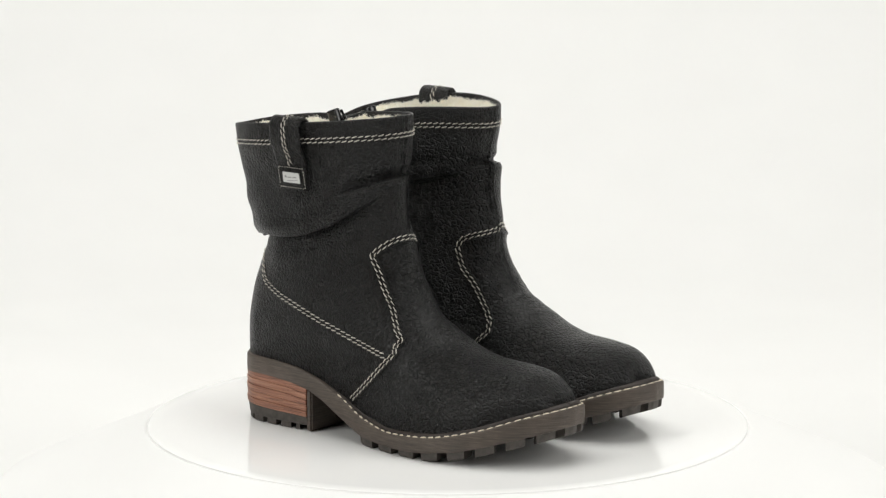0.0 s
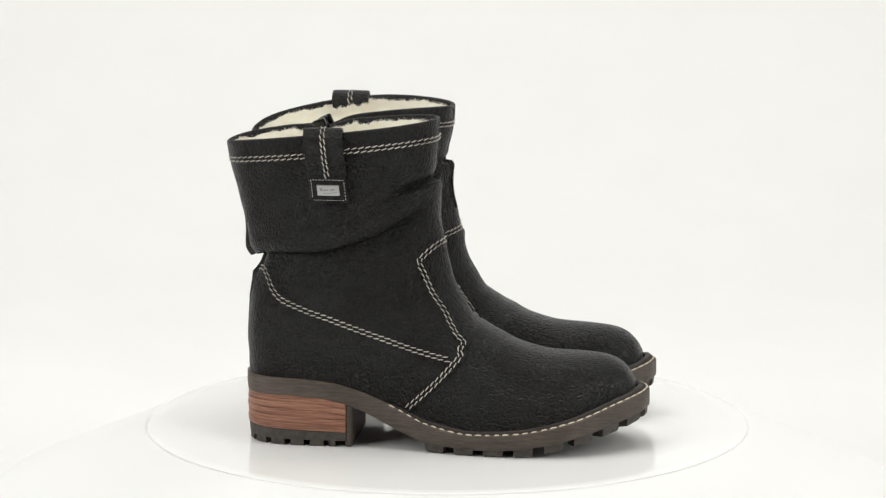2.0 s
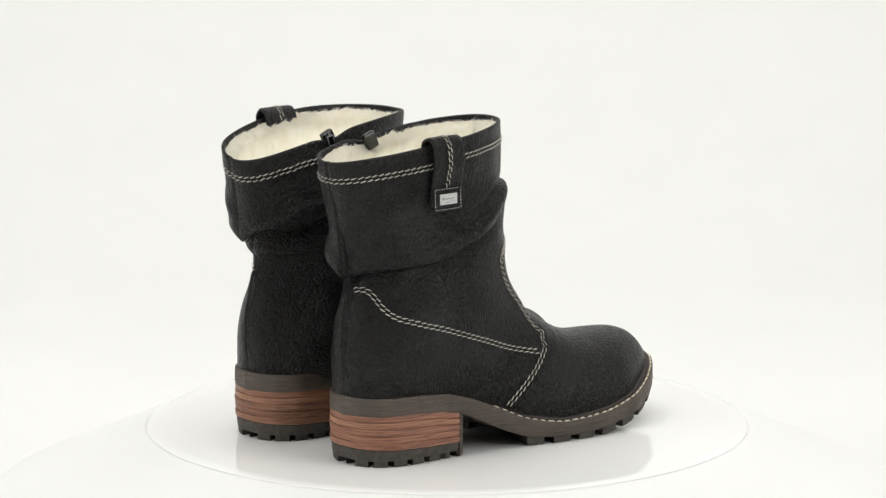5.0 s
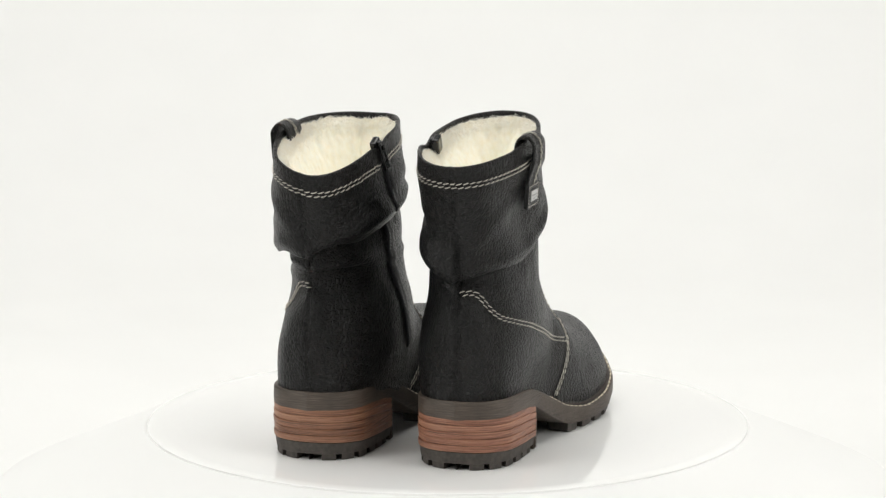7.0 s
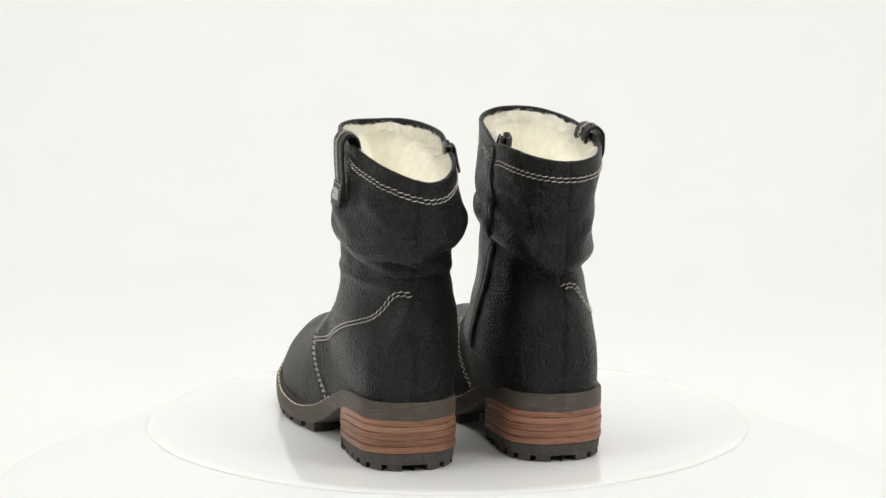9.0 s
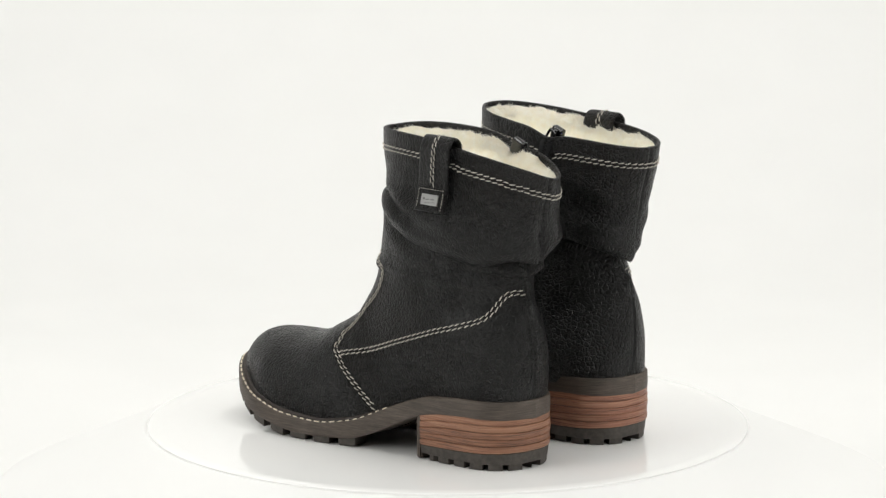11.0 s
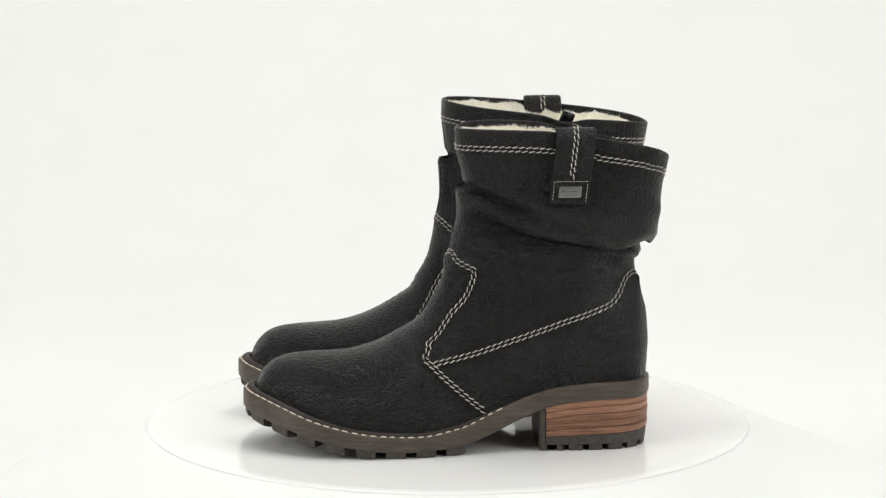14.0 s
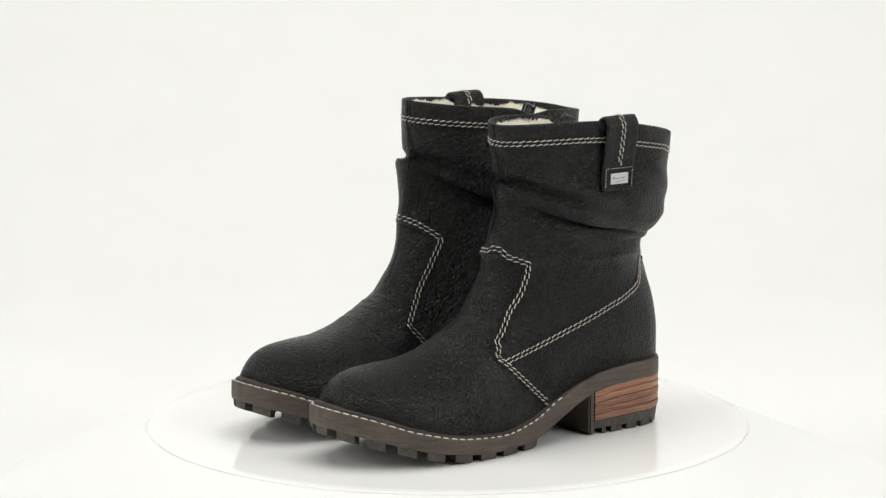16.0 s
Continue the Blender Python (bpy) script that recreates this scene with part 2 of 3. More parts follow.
def folds(side, a, z):
    """Slouch of the shaft: outward push and sag at the angle a (0 front, 90 outer side, 180 back) and height z."""
    m = np.abs(a)
    if side > 0:
        ledge = glide((0, 25, 50, 75, 100, 140, 180), (0.190, 0.181, 0.169, 0.156, 0.147, 0.142, 0.1365))(m)
        ledge = ledge + np.where(a < 0, 0.010 * np.sin(np.radians(np.clip(m, 0, 180))), 0)
        amp = 0.0075 * step((m - 22) / 50) * (1 - 0.45 * step((a - 105) / 45))
        second = np.full_like(m, 0.112)
        amp2 = 0.0 * m
    else:
        ledge = glide((0, 35, 60, 85, 105, 130, 155, 180), (0.180, 0.174, 0.167, 0.159, 0.1545, 0.1495, 0.154, 0.150))(m)
        ledge = ledge + np.where(a < 0, 0.016 * np.sin(np.radians(np.clip(m, 0, 180))), 0)
        amp = 0.0070 * step((m - 25) / 50)
        second = glide((0, 100, 150, 180), (0.150, 0.143, 0.139, 0.136))(m)
        amp2 = 0.0042 * step((m - 105) / 45)
    up = z - ledge
    belly = np.sqrt(np.clip(1 - (1 - np.clip((up + 0.002) / 0.011, 0, 1)) ** 2, 0, 1))
    push = amp * belly * np.exp(-np.maximum(up - 0.006, 0) / 0.017)
    push += -(0.0022 if side > 0 else 0.0034) * np.exp(-((up + 0.007) / 0.007) ** 2) * step((m - 25) / 40)
    push += -0.0030 * np.exp(-((up + 0.0032) / 0.0026) ** 2) * step((m - 25) / 40)
    up2 = z - second
    push += amp2 * np.sqrt(np.clip(1 - (1 - np.clip((up2 + 0.002) / 0.008, 0, 1)) ** 2, 0, 1)) * np.exp(-np.maximum(up2 - 0.003, 0) / 0.008)
    crease = glide((0, 30, 55, 85, 180), (0.1905, 0.1875, 0.180, 0.168, 0.160))(m) - (0.002 if side < 0 else 0.0)
    down = crease - z
    front = 0.0060 if side > 0 else 0.0044
    roll = np.where(a >= 0, front * (1 - step((m - 20) / 58)), (front - 0.0006) * (1 - step(m / 24)) + 0.0006)
    if side > 0:
        roll = roll - 0.0022 * np.exp(-((a + 22) / 24) ** 2)
    hump = np.sqrt(np.clip(1 - (1 - np.clip((down + 0.002) / 0.008, 0, 1)) ** 2, 0, 1))
    push += roll * hump * np.exp(-np.maximum(down - 0.004, 0) / 0.022)
    push += -0.0022 * np.exp(-((down + 0.004) / 0.0032) ** 2) * (1 - step((m - 35) / 55))
    # a soft slanting trough on the cuff's side, and smaller waves
    push += 0.0010 * np.exp(-((z - (ledge + 0.020)) / 0.006) ** 2) * np.exp(-((m - 70) / 34) ** 2)
    push += -0.0020 * np.exp(-((z - (ledge + 0.011)) / 0.004) ** 2) * np.exp(-((m - 60) / 28) ** 2)
    sag = -0.75 * amp * step((up + 0.0022) / 0.0034) * np.exp(-np.maximum(up, 0) / 0.008)
    sag += 0.45 * roll * step((down + 0.0018) / 0.0032) * np.exp(-np.maximum(down, 0) / 0.008)
    push += np.where(a < 0, -0.0034 * np.exp(-((z - 0.170) / 0.026) ** 2) * np.exp(-((m - 42) / 34) ** 2), 0)
    for a0, z0, a1, z1, high, wide in (((-95, 0.176, -168, 0.150, 0.0026, 0.0055), (-100, 0.196, -150, 0.178, 0.0014, 0.006), (100, 0.190, 165, 0.160, 0.0014, 0.007), (-20, 0.172, -85, 0.152, 0.0016, 0.005))
                                       if side > 0 else ((60, 0.186, 118, 0.166, 0.0022, 0.006), (120, 0.196, 172, 0.168, 0.0020, 0.007), (-100, 0.180, -160, 0.163, 0.0022, 0.0055), (150, 0.128, -150, 0.140, 0.0016, 0.004))):
        f = (a - a0) / (a1 - a0)
        line = z0 + (z1 - z0) * f
        push += high * np.exp(-((z - line) / wide) ** 2) * step((f + 0.15) / 0.3) * (1 - step((f - 0.85) / 0.3))
    on = step((z - 0.118) / 0.012) * (1 - step((z - 0.208) / 0.014))
    push = push * on
    push += -(0.0030 if side > 0 else 0.0042) * np.exp(-((z - 0.118) / 0.026) ** 2) * np.exp(-(((a if side > 0 else m) - 158) / 42) ** 2)
    push += -(0.0016 if side > 0 else 0.0014) * np.exp(-((z - 0.194) / 0.014) ** 2) * np.exp(-((a - 95) / 32) ** 2)
    if side > 0:
        push += -0.0080 * np.exp(-((z - 0.170) / 0.030) ** 2) * np.exp(-((a - 102) / 36) ** 2)
        push += -0.0092 * np.exp(-((z - 0.172) / 0.023) ** 2) * np.exp(-((a + 110) / 32) ** 2)
        push += -0.0030 * np.exp(-((z - 0.170) / 0.022) ** 2) * np.exp(-((a + 30) / 28) ** 2)
        push += 0.0022 * np.exp(-((z - 0.205) / 0.012) ** 2) * np.exp(-((a - 100) / 30) ** 2)
    else:
        push += -0.0032 * np.exp(-((z - 0.176) / 0.034) ** 2) * np.exp(-((a - 4) / 44) ** 2)
        push += 0.0050 * np.exp(-((z - 0.112) / 0.032) ** 2) * np.exp(-((a + 105) / 42) ** 2)
    return push, sag * on


def boot_surface(side):
    """Rows of points over the upper: rings from the rim to the toe."""
    cy, cz, tilt = spine()
    ang = np.linspace(0, math.tau, ROUND, endpoint=False)
    ca, sa = np.cos(ang), np.sin(ang)
    dy = np.cos(tilt)[:, None] * ca[None]
    dz = np.sin(tilt)[:, None] * ca[None]
    dx = np.broadcast_to(sa[None], dy.shape)
    # spread the rays to the form's long shape
    lo, hi = np.zeros(dy.shape), np.full(dy.shape, 0.17)
    # walk outwards to the first crossing, then halve
    r = np.zeros(dy.shape)
    done = np.zeros(dy.shape, bool)
    for k in range(1, 70):
        d = k * 0.0025
        v = form(dx * d, cy[:, None] + dy * d, cz[:, None] + dz * d)
        hitting = (~done) & (v > 0)
        lo[hitting], hi[hitting] = d - 0.0025, d
        done |= hitting
    for _ in range(14):
        mid = (lo + hi) / 2
        v = form(dx * mid, cy[:, None] + dy * mid, cz[:, None] + dz * mid)
        inside = v <= 0
        lo, hi = np.where(inside, mid, lo), np.where(inside, hi, mid)
    r = (lo + hi) / 2
    P = np.stack([dx * r, cy[:, None] + dy * r, cz[:, None] + dz * r], -1)
    # outward directions, then the folds
    gy = np.roll(P, -1, 1) - np.roll(P, 1, 1)
    gx = np.gradient(P, axis=0)
    N = np.cross(gx, gy)
    N /= np.maximum(np.linalg.norm(N, axis=-1, keepdims=True), 1e-9)
    out = np.stack([dx, dy, dz], -1)
    N *= np.sign((N * out).sum(-1, keepdims=True))
    mid_y = (shaft_back(P[..., 2]) + shaft_front(P[..., 2])) / 2
    a = np.degrees(np.arctan2(P[..., 0] / 0.037, (P[..., 1] - mid_y) / 0.074))
    push, sag = folds(side, a, P[..., 2])
    flat = P.reshape(-1, 3)
    seed = Vector((11.0, 3.0, 7.0)) * (1 if side > 0 else 2)
    wob = np.array([noise.noise(Vector(p) * 26 + seed) * 0.6 + noise.noise(Vector(p) * 62 + seed) * 0.35 for p in flat]).reshape(a.shape)
    high = step((P[..., 2] - 0.09) / 0.05)
    push = push + wob * (0.0004 + 0.0015 * high)
    # creases where the vamp bends
    bend = np.exp(-((P[..., 1] - 0.026) / 0.024) ** 2) * step((P[..., 2] - 0.05) / 0.03) * (1 - high)
    crimp = np.array([noise.noise(Vector((p[0] * 30, (p[1] - p[2]) * 150, 5.0)) + seed) for p in flat]).reshape(a.shape)
    push = push + bend * 0.0008 * crimp
    # the seam down the back and the front
    seam = np.exp(-(P[..., 0] / 0.0014) ** 2) * np.where(P[..., 1] < -0.1, 1.0, 0.6) * step((P[..., 2] - 0.05) / 0.01) * (P[..., 1] < 0.02)
    push = push - seam * 0.0010
    P = P + N * push[..., None]
    P[..., 2] += sag
    # the rim waves up and down
    m = np.abs(a)
    if side > 0:
        wave = 0.0 * m - 0.002 * np.exp(-((180 - m) / 35) ** 2)
    else:
        wave = 0.003 * np.exp(-((a - 85) / 35) ** 2) - 0.0135 * np.exp(-(((a + 340) % 360 - 180) / 50) ** 2) - 0.0055 * np.exp(-(m / 50) ** 2)
    zip_dip = -0.004 * np.exp(-((a + 98) / 9) ** 2)
    P[..., 2] += (wave + zip_dip) * step((P[..., 2] - 0.165) / 0.06)
    return P, N


# ---------- the studio ----------
def build_room():
    # paper sweep: floor, curve and back in one sheet
    prof = [(-3.4, -0.10), (0.9, -0.10)]
    prof += [(0.9 + 1.1 * math.sin(a), 1.0 - 1.1 * math.cos(a)) for a in np.linspace(0.05, math.pi / 2, 24)]
    prof += [(2.0, 2.6)]
    verts, faces = [], []
    for x in np.linspace(-2.4, 2.4, 9):
        verts += [(x, y, z) for y, z in prof]
    faces = grid_faces(9, len(prof), closed=False)
    me = mesh_from("backdrop", verts, faces)
    me.materials.append(PAPER)
    ob = new("backdrop", me)
    sol = ob.modifiers.new("thickness", "SOLIDIFY")
    sol.thickness, sol.offset = 0.004, 0
    tagged(ob, "seamless white paper sweep, floor curving into wall", "backdrop", kind="structure")
    # unseen walls and ceiling close the set; their grey tunes reflections and fill
    for name, m, size in (("wall_west", pose(-2.45, -0.7, 1.2), (0.08, 5.6, 2.9)), ("wall_east", pose(2.45, -0.7, 1.2), (0.08, 5.6, 2.9)),
                          ("wall_south", pose(0, -3.46, 1.2), (4.8, 0.08, 2.9)), ("wall_north", pose(0, 2.10, 1.2), (4.8, 0.08, 2.9)),
                          ("ceiling", pose(0, -0.7, 2.70), (5.0, 5.7, 0.08))):
        bm = bmesh.new()
        box_bm(bm, m, *size)
        me = bpy.data.meshes.new(name)
        bm.to_mesh(me)
        bm.free()
        me.materials.append(PAINT)
        tagged(new(name, me), "unseen plain grey enclosing studio " + ("ceiling" if name == "ceiling" else "wall"), "ceiling" if name == "ceiling" else "wall", kind="structure")


def lathe(prof, sides=192):
    verts = [(r * math.cos(k * math.tau / sides), r * math.sin(k * math.tau / sides), z) for r, z in prof for k in range(sides)]
    faces = grid_faces(len(prof), sides, flip=True)
    faces += [tuple(range(sides)), tuple(range(len(verts) - sides, len(verts)))[::-1]]
    return verts, faces


DISC_AT = (0.0005, 0.009)
DISC_R = 0.2225


def build_turntable():
    table = tagged(new("turntable"), "round glossy white turntable plate under the boots", "turntable")
    table.location = (*DISC_AT, 0)
    R = DISC_R
    prof = [(R - 0.012, 0.0), (R - 0.0012, -0.00005), (R - 0.0004, -0.0003), (R, -0.0008), (R, -0.0070), (R - 0.001, -0.008), (R - 0.004, -0.0088), (R - 0.02, -0.009)]
    part("plate", mesh_from("plate", *lathe(prof)), DISC_WHITE, table, "glossy white acrylic plate with rounded rim")
    base = tagged(new("round_plinth"), "wide low sloping white plastic plinth round the turntable", "plinth")
    base.location = (*DISC_AT, -0.1)
    prof = [(0.05, 0.0905), (R - 0.006, 0.0908), (R + 0.0002, 0.0988), (R + 0.003, 0.0982), (0.262, 0.0808), (0.300, 0.0652), (0.335, 0.0502), (0.3390, 0.0482), (0.341, 0.0450), (0.341, 0.0006), (0.05, 0.0005)]
    part("casing", mesh_from("casing", *lathe(prof)), BASE_WHITE, base, "satin white plastic casing with sloping top")
    return table


# ---------- sole ----------
def outline(grow=0.0, count=220):
    """Points round the sole, anticlockwise from the heel, seen from above."""
    u = (1 - np.cos(np.linspace(0, math.pi, count // 2 + 1))) / 2
    ys = -0.141 + u * 0.293
    right = np.stack([outer_w(ys), ys], 1)
    left = np.stack([-inner_w(ys[1:-1]), ys[1:-1]], 1)[::-1]
    p = np.concatenate([right, left])
    if grow:
        t = np.roll(p, -2, 0) - np.roll(p, 2, 0)
        t /= np.maximum(np.linalg.norm(t, axis=1, keepdims=True), 1e-9)
        p = p + grow * np.stack([t[:, 1], -t[:, 0]], 1)
    return p


def loop_mesh(name, loops, side, smooth=True):
    """A solid from closed loops of points, the first and the last filled towards their middle lines."""
    count = len(loops[0])
    rows = [np.array(l, float) for l in loops]
    for end in (0, -1):
        e = rows[end].copy()
        e[:, 0] *= 0.25
        rows = [e] + rows if end == 0 else rows + [e]
    verts = np.concatenate(rows)
    verts[:, 0] *= side
    faces = grid_faces(len(rows), count, flip=side > 0)
    half = count // 2
    for base, turn in ((0, False), ((len(rows) - 1) * count, True)):
        for i in range(half):
            a, b, c, d = i, i + 1, (count - i - 1) % count, (count - i) % count
            q = [base + k for k in dict.fromkeys((a, b, c, d))]
            if len(q) > 2:
                faces.append(tuple(q[::-1] if (turn ^ (side > 0)) else q))
    return mesh_from(name, verts, faces, smooth)


def build_sole(boot, side):
    p0 = outline(0.0)
    y = p0[:, 1]
    top, low = feather(y), under(y)

    def ring(grow, f, dz=0.0):
        p = outline(grow)
        return np.column_stack([p, top * (1 - f) + low * f + dz])
    loops = [ring(-0.006, 0, 0.0002), ring(-0.0008, 0, 0.0002), ring(-0.0001, 0, -0.0003), ring(0.0002, 0, -0.0011), ring(0.0003, 0.3), ring(0.0004, 0.7),
             ring(0.0002, 0.94), ring(-0.0001, 0.98), ring(-0.0008, 1.0), ring(-0.005, 1.0)]
    welt = part("midsole", loop_mesh("midsole", loops, side), SOLE, boot, "grey-brown rubber midsole with streaked edge")
    # stitches on the welt's top, from arch to arch round the toe
    pts = outline(-0.0014, 900)
    run = [i for i in range(len(pts)) if pts[i, 1] > -0.033]
    verts, faces = [], []
    along, last, piece = 0.0, None, []
    for i in run:
        q = Vector((pts[i, 0] * side, pts[i, 1], float(feather(pts[i, 1])) + 0.0004))
        if last is not None:
            along += (q - last).length
        last = q
        phase = along % 0.0068
        if phase < 0.0057:
            piece.append(q)
        elif len(piece) > 2:
            v, f = tube([piece[0] - Vector((0, 0, 0.0006))] + piece[1:-1] + [piece[-1] - Vector((0, 0, 0.0006))], 0.00068, 5)
            faces += [tuple(k + len(verts) for k in ff) for ff in f]
            verts += v
            piece = []
        else:
            piece = []
    part("welt_stitching", mesh_from("welt_stitching", verts, faces), CREAM, welt, "cream stitches round the welt", kind="stuff")

    # raised rand between the upper and the stitches
    keep = [i for i in range(len(p0)) if p0[i, 1] > -0.046]
    ends = np.minimum(np.arange(len(keep)), np.arange(len(keep))[::-1])
    rise = 0.25 + 0.75 * step(ends / 9.0)
    rows = []
    for grow, high in ((-0.0026, -0.0006), (-0.0029, 0.0010), (-0.0034, 0.0021), (-0.0044, 0.0027), (-0.0070, 0.0026), (-0.0095, -0.0006)):
        p = outline(grow)[keep]
        rows.append(np.column_stack([p[:, 0] * side, p[:, 1], feather(y[keep]) + (high * rise if high > 0 else high)]))
    part("rand", mesh_from("rand", np.concatenate(rows), grid_faces(len(rows), len(keep), closed=False, flip=side > 0)), RAND, welt, "dark brown rubber rand along the upper")

    # forefoot lugs at even steps along the edge, round the toe
    edge = outline(-0.0010, 1600)
    edge = edge[edge[:, 1] > -0.006]
    inner_edge = outline(-0.0190, 1600)
    inner_edge = inner_edge[outline(-0.0010, 1600)[:, 1] > -0.006]
    way = np.concatenate([[0], np.cumsum(np.linalg.norm(np.diff(edge, axis=0), axis=1))])
    count = int(round((way[-1] + 0.0078) / 0.0222))
    pitch = (way[-1] + 0.0078) / count
    for k in range(count):
        s0, s1 = k * pitch, (k + 1) * pitch - 0.0078
        at = np.linspace(s0, s1, 5)
        idx = [int(np.searchsorted(way, a)) for a in at]
        idx = [min(q, len(edge) - 1) for q in idx]
        out, inn = edge[idx], inner_edge[idx]
        inn = inn.mean(axis=0) + (inn - inn.mean(axis=0)) * 0.85
        verts = []
        for f, inset in ((0.0, 0.0), (0.78, 0.0003), (1.0, 0.0011)):
            for line, to in ((out, inn), (inn, out)):
                for q, (a, b) in enumerate(zip(line, to)):
                    c = a + (b - a) * inset / 0.018
                    c = c + (line[2] - c) * inset / 0.012
                    top_z = float(under(a[1]))
                    verts.append((c[0] * side, c[1], top_z + 0.0012 - f * (min(0.0060, top_z) + 0.0011)))
        n = 5
        faces = []
        for lay in range(2):
            o = lay * 2 * n
            for i in range(n - 1):
                faces.append((o + i, o + i + 1, o + 2 * n + i + 1, o + 2 * n + i))
                faces.append((o + n + i + 1, o + n + i, o + 3 * n + i, o + 3 * n + i + 1))
            for i in (0, n - 1):
                faces.append((o + i, o + n + i, o + 3 * n + i, o + 2 * n + i))
        o = 4 * n
        faces += [(o + i, o + i + 1, o + n + i + 1, o + n + i) for i in range(n - 1)]
        part("lug", mesh_from("lug", verts, faces, False), LUG, boot)

    # heel: stacked layers, rubber breast, top piece with notched edge
    def heel_outline(grow, cut, n=60):
        u = np.linspace(-1, 1, n)
        ys = cut + (-0.1395 - grow - cut) * np.cos(u * math.pi / 2) ** 0.5
        pts = []
        for s, v in zip(u, ys):
            w = float((outer_w if s > 0 else inner_w)(max(v + grow * 0.6, -0.1409))) + grow
            if abs(s) < 1e-6:
                w = 0
            pts.append((math.copysign(w, s), v))
        return pts

    def heel_block(name, z0f, z1f, cut, grow0, grow1, mat, parent, bevel=0.0005, label=""):
        a, b = heel_outline(grow0, cut), heel_outline(grow1, cut)
        n = len(a)
        rows = []
        for pts, fz, d, inset in ((a, z0f, -0.0001, 0.012), (a, z0f, 0, bevel), (a, z0f, -bevel, 0), (b, z1f, bevel, 0), (b, z1f, 0, bevel), (b, z1f, 0.0001, 0.012)):
            row = []
            for x, v in pts:
                cx, cv = 0.0, -0.10
                L = math.hypot(x - cx, v - cv)
                s = 1 - inset / max(L, 0.013)
                row.append(((cx + (x - cx) * s) * side, cv + (v - cv) * s, fz(v) + d))
            rows += row
        faces = grid_faces(6, n, flip=side > 0)
        faces += [tuple(range(n))[::-1 if side < 0 else 1], tuple(range(5 * n, 6 * n))[::1 if side < 0 else -1]]
        return part(name, mesh_from(name, rows, faces, False), mat, parent, label)

    heel = tagged(new("heel"), "brown stacked block heel with dark rubber top piece")
    heel.parent = boot
    layers = 5
    tops = lambda v: float(under(v)) + 0.0008
    foot = lambda v: 0.0118 - 0.03 * (v + 0.1)
    for i in range(layers):
        fa, fb = i / layers, (i + 1) / layers
        za = lambda v, f=fa: tops(v) * (1 - f) + foot(v) * f
        zb = lambda v, f=fb: tops(v) * (1 - f) + foot(v) * f + 0.00015
        grow = 0.00022 * ((i * 7) % 3 - 1)
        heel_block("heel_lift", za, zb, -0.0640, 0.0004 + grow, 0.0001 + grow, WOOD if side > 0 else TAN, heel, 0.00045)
    # breast: rubber wall before the layers
    bm = bmesh.new()
    verts = []
    wo, wi = float(outer_w(-0.06)) - 0.0006, float(inner_w(-0.06)) - 0.0006
    for v, zt in ((-0.0645, 0.0325), (-0.0592, 0.0308)):
        for z in (0.0005, zt):
            for x in (-wi, wo):
                verts.append(bm.verts.new((x * side, v, z)))
    for q in ((0, 1, 3, 2), (4, 6, 7, 5), (0, 2, 6, 4), (1, 5, 7, 3), (2, 3, 7, 6), (0, 4, 5, 1)):
        bm.faces.new([verts[i] for i in (q if side > 0 else q[::-1])])
    bmesh.ops.bevel(bm, geom=bm.edges[:], offset=0.0012, segments=2, affect="EDGES")
    part("heel_breast", bm, SOLE, heel)
    heel_block("top_piece", lambda v: foot(v), lambda v: 0.0044, -0.0640, -0.0006, -0.0014, LUG, heel, 0.0004, "dark rubber top piece")
    # blocks of the notched tread under the heel
    ol = heel_outline(-0.0018, -0.0632, 241)
    acc = [0.0]
    for a, b in zip(ol, ol[1:]):
        acc.append(acc[-1] + math.dist(a, b))
    pitch = acc[-1] / 13
    for k in range(13):
        s0, s1 = k * pitch + 0.0020, (k + 1) * pitch - 0.0020
        idx = [i for i, s in enumerate(acc) if s0 <= s <= s1]
        seg = [ol[i] for i in idx[::4]] + [ol[idx[-1]]]
        verts = []
        for z in (0.0052, 0.0008, 0.0):
            for inset in (0.0, 0.011):
                for x, v in seg:
                    L = max(math.hypot(x, v + 0.10), 0.02)
                    s = 1 - (inset + (0.0007 if z == 0 and not inset else 0)) / L
                    verts.append((x * s * side, -0.10 + (v + 0.10) * s, z))
        n = len(seg)
        faces = []
        for lay in range(2):
            o = lay * 2 * n
            for i in range(n - 1):
                faces.append((o + i, o + i + 1, o + 2 * n + i + 1, o + 2 * n + i))
                faces.append((o + n + i + 1, o + n + i, o + 3 * n + i, o + 3 * n + i + 1))
            for i in (0, n - 1):
                faces.append((o + i, o + n + i, o + 3 * n + i, o + 2 * n + i))
        for i in range(n - 1):
            o = 4 * n
            faces.append((o + i, o + i + 1, o + n + i + 1, o + n + i))
        part("tread_block", mesh_from("tread_block", verts, faces, False), LUG, heel)


